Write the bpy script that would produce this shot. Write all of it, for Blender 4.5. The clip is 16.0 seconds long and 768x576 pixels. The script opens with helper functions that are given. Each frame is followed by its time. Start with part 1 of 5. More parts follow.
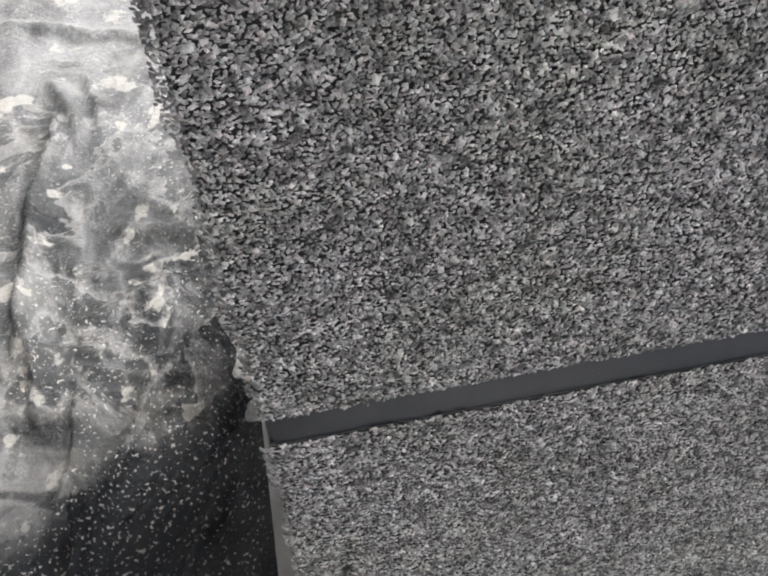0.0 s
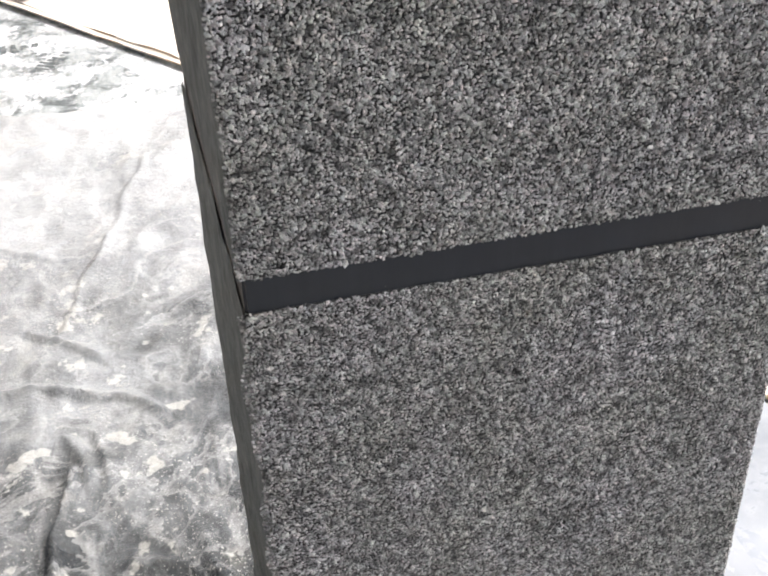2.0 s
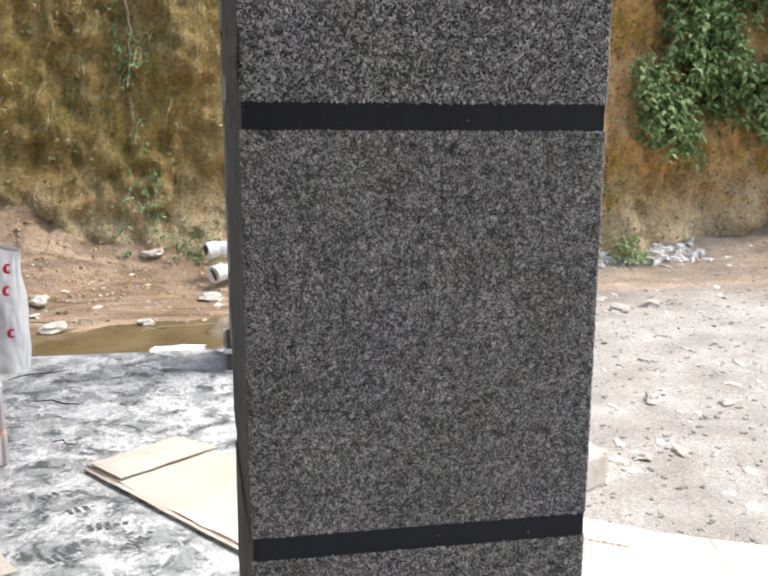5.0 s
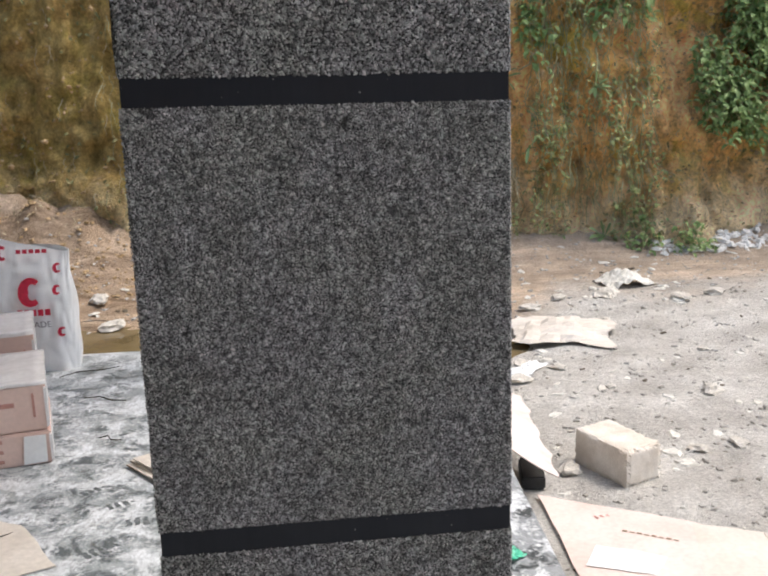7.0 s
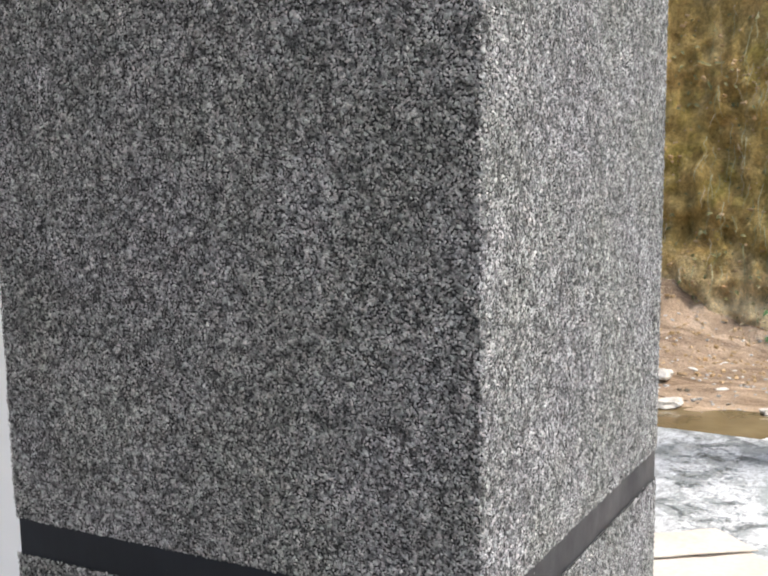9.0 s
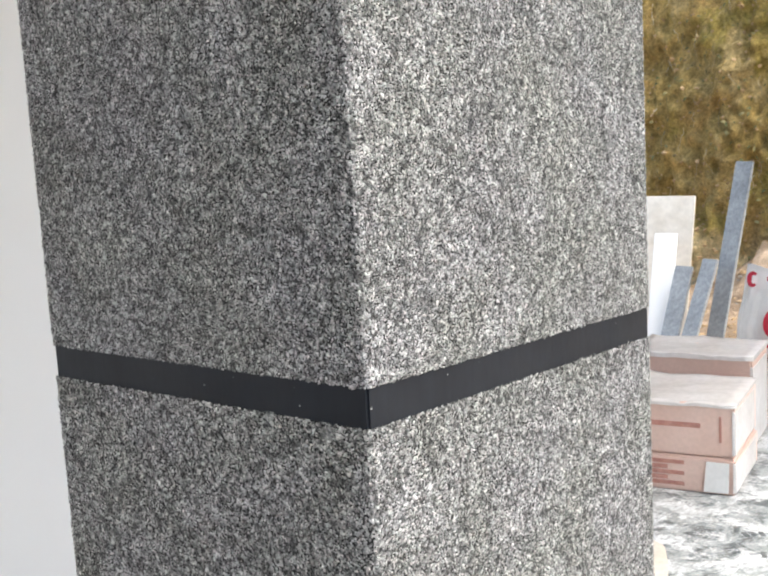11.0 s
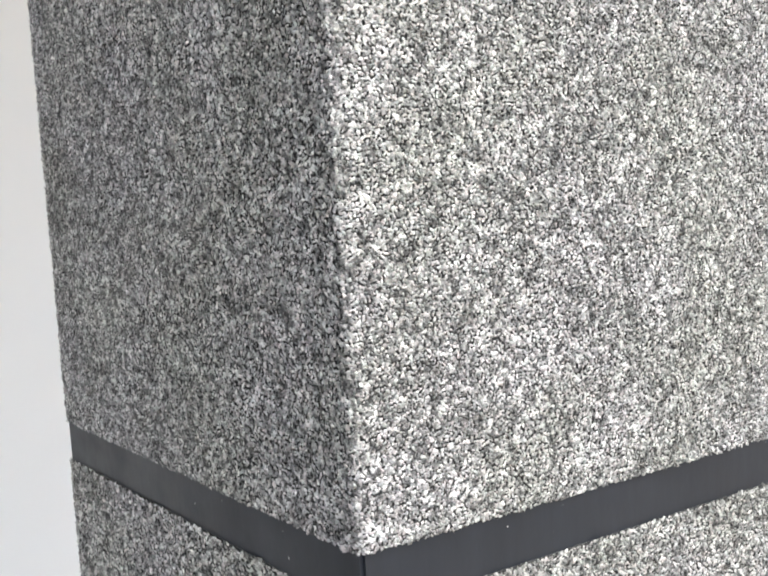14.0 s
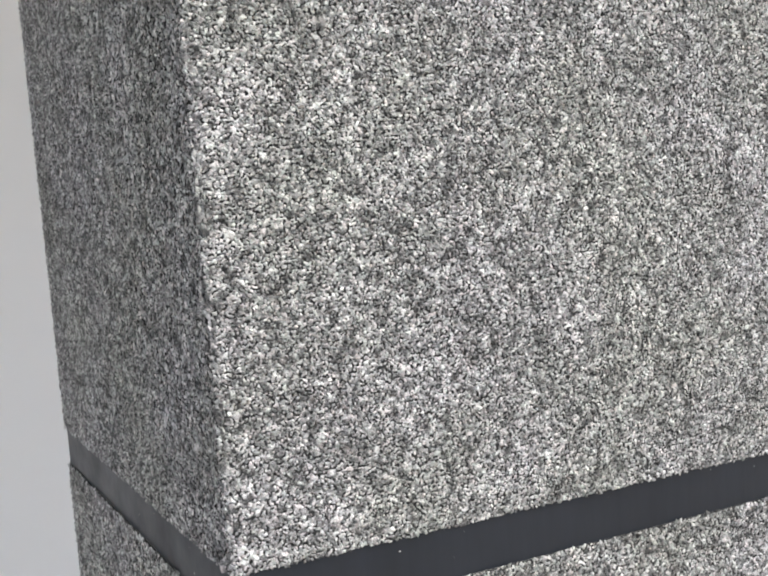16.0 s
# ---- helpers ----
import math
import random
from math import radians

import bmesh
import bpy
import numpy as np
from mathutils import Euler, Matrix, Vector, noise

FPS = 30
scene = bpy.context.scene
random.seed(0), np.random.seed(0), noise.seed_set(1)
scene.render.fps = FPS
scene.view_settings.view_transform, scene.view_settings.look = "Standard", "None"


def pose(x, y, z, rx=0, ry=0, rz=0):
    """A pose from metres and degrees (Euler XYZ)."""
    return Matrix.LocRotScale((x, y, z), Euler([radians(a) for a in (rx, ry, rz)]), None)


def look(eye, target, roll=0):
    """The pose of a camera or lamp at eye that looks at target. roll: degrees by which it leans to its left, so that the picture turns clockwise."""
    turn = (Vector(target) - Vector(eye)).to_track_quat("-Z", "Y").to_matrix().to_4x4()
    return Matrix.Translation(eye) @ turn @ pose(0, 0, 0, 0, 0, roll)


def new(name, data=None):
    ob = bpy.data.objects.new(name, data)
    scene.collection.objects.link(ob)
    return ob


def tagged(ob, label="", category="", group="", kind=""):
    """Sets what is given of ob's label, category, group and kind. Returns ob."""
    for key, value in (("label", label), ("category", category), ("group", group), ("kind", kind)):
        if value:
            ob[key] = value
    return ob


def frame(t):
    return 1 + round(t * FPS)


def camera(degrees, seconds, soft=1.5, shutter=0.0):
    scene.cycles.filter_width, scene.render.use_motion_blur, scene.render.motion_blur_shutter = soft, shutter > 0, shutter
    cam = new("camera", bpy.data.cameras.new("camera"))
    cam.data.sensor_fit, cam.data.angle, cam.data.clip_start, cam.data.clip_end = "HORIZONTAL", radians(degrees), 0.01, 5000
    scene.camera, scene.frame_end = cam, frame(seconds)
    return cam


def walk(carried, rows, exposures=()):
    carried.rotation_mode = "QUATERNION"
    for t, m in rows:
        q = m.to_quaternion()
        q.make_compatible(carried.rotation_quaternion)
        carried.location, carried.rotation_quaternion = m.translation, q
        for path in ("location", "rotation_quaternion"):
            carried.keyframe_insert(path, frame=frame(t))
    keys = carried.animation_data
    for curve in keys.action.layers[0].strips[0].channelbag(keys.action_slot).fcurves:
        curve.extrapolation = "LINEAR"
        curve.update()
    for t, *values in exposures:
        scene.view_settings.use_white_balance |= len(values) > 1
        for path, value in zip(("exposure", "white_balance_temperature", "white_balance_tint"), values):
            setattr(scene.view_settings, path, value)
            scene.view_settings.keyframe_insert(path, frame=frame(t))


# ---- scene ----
cam = camera(39.3, 16.0, 2.15)
PATH = [
    (0, (-0.117, -0.39, 0.829), (-0.004, 0.898, -0.697), -5.8),
    (0.2, (-0.119, -0.402, 0.858), (0.019, 0.93, -0.628), -5.0),
    (0.5, (-0.123, -0.42, 0.896), (0.041, 0.959, -0.543), -4.7),
    (1, (-0.132, -0.456, 0.949), (0.054, 0.981, -0.429), -4.0),
    (1.5, (-0.147, -0.512, 1.014), (0.061, 0.986, -0.294), -3.5),
    (2, (-0.167, -0.573, 1.119), (0.164, 1.029, -0.031), -2.1),
    (2.5, (-0.187, -0.638, 1.245), (0.208, 1.033, 0.219), -1.1),
    (2.6, (-0.192, -0.647, 1.27), (0.224, 1.025, 0.254), -1.1),
    (3, (-0.209, -0.724, 1.38), (0.221, 1.025, 0.511), -1.5),
    (3.5, (-0.223, -0.763, 1.477), (0.209, 1.039, 0.725), -1.6),
    (3.9, (-0.205, -0.824, 1.547), (0.144, 1.042, 0.918), -2.2),
    (4, (-0.198, -0.845, 1.564), (0.121, 1.035, 0.959), -2.4),
    (4.5, (-0.181, -0.963, 1.622), (0.091, 0.953, 1.118), -0.1),
    (4.7, (-0.175, -0.994, 1.632), (0.129, 0.92, 1.136), 0.3),
    (6.8, (-0.06, -1.012, 1.621), (0.113, 0.933, 1.188), -2.0),
    (7, (-0.023, -0.98, 1.61), (0.137, 0.951, 1.113), -1.9),
    (7.5, (0.066, -0.847, 1.591), (0.161, 1.08, 1.062), -1.4),
    (7.6, (0.087, -0.792, 1.59), (0.133, 1.133, 1.05), -1.8),
    (8, (0.181, -0.682, 1.569), (0.043, 1.25, 1.072), -3.6),
    (8.2, (0.222, -0.629, 1.517), (-0.18, 1.296, 1.153), -3.6),
    (8.5, (0.298, -0.588, 1.465), (-0.487, 1.208, 1.066), -3.1),
    (9, (0.333, -0.574, 1.423), (-0.616, 1.159, 1.115), -0.8),
    (9.2, (0.348, -0.575, 1.37), (-0.663, 1.128, 1.092), -1.0),
    (11.3, (0.526, -0.532, 1.333), (-0.884, 0.855, 1.04), -2.7),
    (11.5, (0.496, -0.449, 1.335), (-0.993, 0.857, 1.06), -2.0),
    (12, (0.454, -0.349, 1.335), (-1.128, 0.843, 1.058), -2.2),
    (12.5, (0.443, -0.34, 1.336), (-1.162, 0.821, 1.06), -2.2),
    (13, (0.445, -0.341, 1.337), (-1.17, 0.809, 1.068), -2.5),
    (13.5, (0.45, -0.343, 1.338), (-1.164, 0.813, 1.093), -3.0),
    (14, (0.449, -0.346, 1.338), (-1.169, 0.803, 1.088), -3.1),
    (14.5, (0.451, -0.352, 1.341), (-1.154, 0.815, 1.092), -3.3),
    (15, (0.456, -0.351, 1.342), (-1.163, 0.796, 1.092), -3.1),
    (15.5, (0.481, -0.306, 1.358), (-1.225, 0.709, 1.115), -4.1),
    (16, (0.508, -0.266, 1.349), (-1.253, 0.648, 1.094), -3.9),
]
walk(cam, [(t, look(eye, target, roll)) for t, eye, target, roll in PATH],
     [(0, 1.25, 6500, 10), (0.8, 1.39, 6500, 10), (2.5, 1.30, 6480, 10), (4, 1.0, 6450, 10), (4.7, 0.86, 6400, 10), (7, 0.48, 6400, 10), (8, 0.40, 6350, 10),
      (8.5, 0.80, 6250, 10), (9, 0.90, 6350, 9), (11.3, 1.29, 6450, 7), (13, 1.53, 6400, 7), (14.5, 1.33, 6400, 7), (16, 0.92, 6350, 8)])

# ---- light ----
world = bpy.data.worlds.new("World")
scene.world = world
world.use_nodes = True
wn = world.node_tree
sky = wn.nodes.new("ShaderNodeTexSky")
sky.sky_type, sky.sun_disc = "NISHITA", False
sky.sun_elevation, sky.sun_rotation = radians(60), radians(81)
sky.air_density, sky.dust_density = 1.3, 4.0
wn.links.new(sky.outputs[0], wn.nodes["Background"].inputs[0])
wn.nodes["Background"].inputs[1].default_value = 0.15
sun = new("sun", bpy.data.lights.new("sun", "SUN"))
sun.data.energy, sun.data.angle, sun.data.color = 1.8, radians(28), (1.0, 0.97, 0.93)
sun.matrix_world = look((5.93, 0.94, 10.4), (0, 0, 0))


# ---- materials ----
def mat(name, rough=0.8, metal=0.0, spec=0.4):
    m = bpy.data.materials.new(name)
    m.use_nodes = True
    b = m.node_tree.nodes["Principled BSDF"]
    b.inputs["Roughness"].default_value = rough
    b.inputs["Metallic"].default_value = metal
    b.inputs["Specular IOR Level"].default_value = spec
    return m, m.node_tree, b


def tex(nt, kind, scale, detail=4.0, rough=0.55, stretch=None, which="Object", swirl=0.0):
    """A noise or voronoi node in object space; returns its value output."""
    co = nt.nodes.new("ShaderNodeTexCoord")
    out = co.outputs[which]
    if stretch:
        mp = nt.nodes.new("ShaderNodeMapping")
        mp.inputs["Scale"].default_value = stretch
        nt.links.new(out, mp.inputs[0])
        out = mp.outputs[0]
    n = nt.nodes.new("ShaderNodeTexNoise" if kind == "noise" else "ShaderNodeTexVoronoi")
    n.inputs["Scale"].default_value = scale
    if kind == "noise":
        n.inputs["Detail"].default_value, n.inputs["Roughness"].default_value = detail, rough
        n.inputs["Distortion"].default_value = swirl
    nt.links.new(out, n.inputs["Vector"])
    return n.outputs[0]


def ramp(nt, src, stops, interp="LINEAR"):
    r = nt.nodes.new("ShaderNodeValToRGB")
    r.color_ramp.interpolation = interp
    e = r.color_ramp.elements
    while len(e) < len(stops):
        e.new(0.5)
    for k, (p, c) in zip(e, stops):
        k.position = p
        k.color = (*c, 1) if len(c) == 3 else c
    nt.links.new(src, r.inputs[0])
    return r.outputs[0]


def mix(nt, fac, a, b, how="MIX"):
    n = nt.nodes.new("ShaderNodeMix")
    n.data_type, n.blend_type = "RGBA", how
    for sock, v in ((n.inputs[0], fac), (n.inputs[6], a), (n.inputs[7], b)):
        if isinstance(v, (int, float)):
            sock.default_value = v
        elif isinstance(v, tuple):
            sock.default_value = (*v, 1)
        else:
            nt.links.new(v, sock)
    return n.outputs[2]


def bump(nt, b, src, strength, dist):
    n = nt.nodes.new("ShaderNodeBump")
    n.inputs["Strength"].default_value, n.inputs["Distance"].default_value = strength, dist
    nt.links.new(src, n.inputs["Height"])
    nt.links.new(n.outputs[0], b.inputs["Normal"])


def plain(name, a, b2, scale=8.0, rough=0.8, bumps=0.3, dist=0.004, spec=0.4, fine=60.0, grain=0.22):
    """Two tones at a coarse scale, with finer grain and relief."""
    m, nt, b = mat(name, rough, 0.0, spec)
    c = ramp(nt, tex(nt, "noise", scale), [(0.3, a), (0.7, b2)])
    g = ramp(nt, tex(nt, "noise", fine, 3), [(0.25, (1.0 - 1.25 * grain,) * 3), (0.75, (1.0 + 0.7 * grain,) * 3)])
    nt.links.new(mix(nt, 1.0, c, g, "MULTIPLY"), b.inputs["Base Color"])
    bump(nt, b, tex(nt, "noise", fine, 5), bumps, dist)
    return m


def granite():
    m, nt, b = mat("granite_chips", 0.6, 0, 0.4)
    geo = nt.nodes.new("ShaderNodeNewGeometry")
    stops = [(0.0, (0.05, 0.051, 0.053)), (0.16, (0.14, 0.14, 0.142)), (0.45, (0.25, 0.249, 0.249)),
             (0.70, (0.40, 0.398, 0.396)), (0.92, (0.49, 0.487, 0.48)), (1.0, (0.64, 0.635, 0.62))]
    tone = ramp(nt, geo.outputs["Random Per Island"], stops)
    co = nt.nodes.new("ShaderNodeTexCoord")
    vor = nt.nodes.new("ShaderNodeTexVoronoi")
    vor.inputs["Scale"].default_value = 620
    nt.links.new(co.outputs["Object"], vor.inputs["Vector"])
    grey = nt.nodes.new("ShaderNodeSeparateColor")
    nt.links.new(vor.outputs["Color"], grey.inputs[0])
    speck = ramp(nt, grey.outputs[0], stops)
    tone = mix(nt, 0.28, tone, speck)
    tint = ramp(nt, tex(nt, "noise", 13, 4), [(0.38, (0.99, 1.008, 0.955)), (0.62, (1.0, 0.999, 1.006))])
    hue = nt.nodes.new("ShaderNodeMath")
    hue.operation = "FRACT"
    far = nt.nodes.new("ShaderNodeMath")
    far.operation = "MULTIPLY"
    far.inputs[1].default_value = 53.7
    nt.links.new(geo.outputs["Random Per Island"], far.inputs[0])
    nt.links.new(far.outputs[0], hue.inputs[0])
    grain_hue = ramp(nt, hue.outputs[0], [(0.0, (0.955, 1.01, 0.975)), (0.35, (1, 1, 1)), (0.65, (1, 0.995, 1.0)), (1.0, (1.06, 0.985, 1.0))])
    tint = mix(nt, 1.0, tint, grain_hue, "MULTIPLY")
    worn = ramp(nt, tex(nt, "noise", 26, 4), [(0.3, (0.82,) * 3), (0.7, (1.12,) * 3)])
    clump = ramp(nt, tex(nt, "noise", 95, 4, 0.65), [(0.32, (0.68,) * 3), (0.5, (1,) * 3), (0.7, (1.2,) * 3)])
    knot = ramp(nt, tex(nt, "noise", 225, 3, 0.6), [(0.36, (0.38,) * 3), (0.5, (1,) * 3), (0.68, (1.26,) * 3)])
    worn = mix(nt, 1.0, worn, mix(nt, 1.0, clump, knot, "MULTIPLY"), "MULTIPLY")
    hole = ramp(nt, tex(nt, "noise", 75, 3, 0.6), [(0.275, (0.18,) * 3), (0.31, (1,) * 3)])
    worn = mix(nt, 1.0, worn, hole, "MULTIPLY")
    nt.links.new(mix(nt, 1.0, mix(nt, 1.0, tone, tint, "MULTIPLY"), worn, "MULTIPLY"), b.inputs["Base Color"])
    bump(nt, b, tex(nt, "noise", 900, 2), 0.3, 0.0004)
    return m


def dusty(name, dark, film, dust, scale, low, high, rough_dark=0.18, swirl=0.8, fine=0.35):
    """Dark polished stone under uneven white dust: a thin film, thick smears with crisp edges and clean spots."""
    m, nt, b = mat(name, 0.5, 0, 0.5)
    big = tex(nt, "noise", scale, 6, 0.6, None, "Object", swirl)
    small = tex(nt, "noise", scale * 5, 8, 0.7, None, "Object", swirl)
    add = nt.nodes.new("ShaderNodeMath")
    add.operation = "MULTIPLY_ADD"
    nt.links.new(small, add.inputs[0])
    add.inputs[1].default_value = fine
    nt.links.new(big, add.inputs[2])
    fac = ramp(nt, add.outputs[0], [(low, (0, 0, 0)), (high, (1, 1, 1))])
    d2 = ramp(nt, tex(nt, "noise", scale * 1.3, 7, 0.65, None, "Object", swirl), [(0.42, dark), (0.52, film)])
    w2 = ramp(nt, tex(nt, "noise", scale * 2.2, 4), [(0.3, tuple(0.75 * v for v in dust)), (0.7, dust)])
    c = mix(nt, fac, d2, w2)
    scuff = ramp(nt, tex(nt, "noise", scale * 9, 6, 0.65, (1, 0.35, 1), "Object", 1.2), [(0.36, (0.72,) * 3), (0.5, (1,) * 3), (0.64, (1.15,) * 3)])
    nt.links.new(mix(nt, 0.8, c, scuff, "MULTIPLY"), b.inputs["Base Color"])
    rr = nt.nodes.new("ShaderNodeMapRange")
    rr.inputs[3].default_value, rr.inputs[4].default_value = rough_dark, 0.85
    nt.links.new(fac, rr.inputs[0])
    nt.links.new(rr.outputs[0], b.inputs["Roughness"])
    bump(nt, b, small, 0.15, 0.002)
    return m


def bank():
    """Cut earth: ochre and brown in uneven patches, streaked downwards, with moss, rust-red soil and pale scars."""
    m, nt, b = mat("earth_bank", 0.95, 0, 0.15)
    base = ramp(nt, tex(nt, "noise", 1.5, 8, 0.68, (1, 1, 0.75)),
                [(0.32, (0.40, 0.27, 0.11)), (0.43, (0.62, 0.43, 0.195)), (0.54, (0.76, 0.56, 0.31)), (0.68, (0.88, 0.73, 0.51))])
    streak = ramp(nt, tex(nt, "noise", 9, 6, 0.7, (1, 1, 0.3)), [(0.34, (0.50,) * 3), (0.66, (1.4, 1.35, 1.25))])
    c = mix(nt, 0.8, base, streak, "MULTIPLY")
    moss = ramp(nt, tex(nt, "noise", 2.1, 8, 0.7), [(0.52, (0, 0, 0)), (0.63, (0.65,) * 3)])
    c = mix(nt, moss, c, (0.46, 0.41, 0.07))
    rust = ramp(nt, tex(nt, "noise", 2.9, 6, 0.65, (1, 1, 0.7)), [(0.53, (0, 0, 0)), (0.64, (0.75,) * 3)])
    c = mix(nt, rust, c, (0.70, 0.40, 0.21))
    scar = ramp(nt, tex(nt, "noise", 3.7, 5, 0.6, (1, 1, 0.45)), [(0.57, (0, 0, 0)), (0.63, (0.85,) * 3)])
    c = mix(nt, scar, c, (0.82, 0.64, 0.43))
    # paler, redder soil along the eastern half of the cut
    co = nt.nodes.new("ShaderNodeTexCoord")
    sep = nt.nodes.new("ShaderNodeSeparateXYZ")
    nt.links.new(co.outputs["Object"], sep.inputs[0])
    east = nt.nodes.new("ShaderNodeMapRange")
    east.inputs[1].default_value, east.inputs[2].default_value = -0.3, 1.6
    nt.links.new(sep.outputs[0], east.inputs[0])
    c = mix(nt, mix(nt, east.outputs[0], (0.5, 0.5, 0.5), (0, 0, 0)), c, (0.56, 0.45, 0.17))
    c = mix(nt, 1.0, c, mix(nt, east.outputs[0], (0.68, 0.64, 0.53), (1.24, 1.07, 0.86)), "MULTIPLY")
    # pale soil over the foot of the cut, brightened to offset its weak light
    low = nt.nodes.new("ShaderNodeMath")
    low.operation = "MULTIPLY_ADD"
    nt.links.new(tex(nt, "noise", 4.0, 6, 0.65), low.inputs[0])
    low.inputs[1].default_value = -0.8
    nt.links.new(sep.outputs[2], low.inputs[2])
    pale_foot = nt.nodes.new("ShaderNodeMapRange")
    pale_foot.inputs[1].default_value, pale_foot.inputs[2].default_value = 0.0, -0.55
    pale_foot.inputs[3].default_value, pale_foot.inputs[4].default_value = 0.0, 0.85
    nt.links.new(low.outputs[0], pale_foot.inputs[0])
    c = mix(nt, pale_foot.outputs[0], c, (0.88, 0.73, 0.47))
    # random patches paint shaded hollows and lit humps into the soil's colour
    lumps = ramp(nt, tex(nt, "noise", 6.5, 6, 0.7, (1, 1, 0.6), "Object", 0.6), [(0.36, (0.62, 0.58, 0.52)), (0.48, (1, 1, 1)), (0.62, (1.28, 1.25, 1.2))])
    c = mix(nt, 0.55, c, lumps, "MULTIPLY")
    grain = ramp(nt, tex(nt, "noise", 30, 7, 0.75), [(0.32, (0.58,) * 3), (0.68, (1.6,) * 3)])
    nt.links.new(mix(nt, 1.0, c, grain, "MULTIPLY"), b.inputs["Base Color"])
    bump(nt, b, tex(nt, "noise", 14, 9, 0.75), 1.0, 0.09)
    return m


def soil():
    """Pale trodden ground: grey grit near the porch, orange clay and damp brown towards the bank."""
    m, nt, b = mat("ground_soil", 0.95, 0, 0.2)
    co = nt.nodes.new("ShaderNodeTexCoord")
    sep = nt.nodes.new("ShaderNodeSeparateXYZ")
    nt.links.new(co.outputs["Object"], sep.inputs[0])
    wob = tex(nt, "noise", 0.9, 6, 0.6)
    s = nt.nodes.new("ShaderNodeMath")
    s.operation = "MULTIPLY_ADD"
    nt.links.new(wob, s.inputs[0])
    s.inputs[1].default_value = 1.6
    nt.links.new(sep.outputs[1], s.inputs[2])
    far = nt.nodes.new("ShaderNodeMapRange")
    far.inputs[1].default_value, far.inputs[2].default_value = 5.4, 6.2
    lag = nt.nodes.new("ShaderNodeMapRange")
    lag.inputs[1].default_value, lag.inputs[2].default_value, lag.inputs[4].default_value = 0.8, 1.9, 1.3
    nt.links.new(sep.outputs[0], lag.inputs[0])
    less = nt.nodes.new("ShaderNodeMath")
    less.operation = "SUBTRACT"
    nt.links.new(s.outputs[0], less.inputs[0])
    nt.links.new(lag.outputs[0], less.inputs[1])
    nt.links.new(less.outputs[0], far.inputs[0])
    grit = ramp(nt, tex(nt, "noise", 3.0, 7, 0.65), [(0.3, (0.43, 0.40, 0.355)), (0.5, (0.57, 0.54, 0.49)), (0.7, (0.72, 0.69, 0.635))])
    clay = ramp(nt, tex(nt, "noise", 1.6, 6, 0.6), [(0.3, (0.30, 0.21, 0.135)), (0.48, (0.45, 0.335, 0.235)), (0.62, (0.60, 0.46, 0.34)), (0.75, (0.66, 0.56, 0.45))])
    fade = nt.nodes.new("ShaderNodeMapRange")
    fade.inputs[1].default_value, fade.inputs[2].default_value = 0.3, 2.2
    fade.inputs[3].default_value, fade.inputs[4].default_value = 1.0, 0.75
    nt.links.new(sep.outputs[0], fade.inputs[0])
    part_clay = nt.nodes.new("ShaderNodeMath")
    part_clay.operation = "MULTIPLY"
    nt.links.new(far.outputs[0], part_clay.inputs[0])
    nt.links.new(fade.outputs[0], part_clay.inputs[1])
    wet = ramp(nt, tex(nt, "noise", 2.6, 7, 0.68, (0.45, 1.7, 1), "Object", 0.7), [(0.36, (0.50, 0.46, 0.42)), (0.48, (0.82, 0.79, 0.75)), (0.58, (1.12, 1.1, 1.06)), (0.7, (1.32, 1.3, 1.28))])
    c = mix(nt, part_clay.outputs[0], grit, mix(nt, 1.0, clay, wet, "MULTIPLY"))
    grain = ramp(nt, tex(nt, "noise", 70, 5, 0.7), [(0.3, (0.68,) * 3), (0.7, (1.2,) * 3)])
    nt.links.new(mix(nt, 1.0, c, grain, "MULTIPLY"), b.inputs["Base Color"])
    bump(nt, b, tex(nt, "noise", 22, 9, 0.72), 0.9, 0.035)
    return m


def leafy(name, a, b2):
    m, nt, b = mat(name, 0.5, 0, 0.4)
    geo = nt.nodes.new("ShaderNodeNewGeometry")
    nt.links.new(ramp(nt, geo.outputs["Random Per Island"], [(0.0, a), (1.0, b2)]), b.inputs["Base Color"])
    b.inputs["Subsurface Weight"].default_value = 0.0
    return m


def band_mat():
    """Charcoal paint with faint vertical brush marks and specks of white plaster."""
    m, nt, b = mat("charcoal_band", 0.45, 0, 0.28)
    c = ramp(nt, tex(nt, "noise", 14, 4), [(0.3, (0.009, 0.011, 0.0155)), (0.7, (0.014, 0.017, 0.023))])
    brush = ramp(nt, tex(nt, "noise", 160, 4, 0.6, (1, 1, 0.08)), [(0.35, (0.9,) * 3), (0.7, (1.12,) * 3)])
    c = mix(nt, 1.0, c, brush, "MULTIPLY")
    dot = ramp(nt, tex(nt, "noise", 230, 2), [(0.735, (0, 0, 0)), (0.76, (1, 1, 1))])
    c = mix(nt, dot, c, (0.5, 0.5, 0.48))
    nt.links.new(c, b.inputs["Base Color"])
    rr = ramp(nt, tex(nt, "noise", 35, 5), [(0.3, (0.28,) * 3), (0.7, (0.46,) * 3)])
    nt.links.new(rr, b.inputs["Roughness"])
    bump(nt, b, tex(nt, "noise", 240, 4, 0.6, (1, 1, 0.4)), 0.12, 0.0006)
    return m


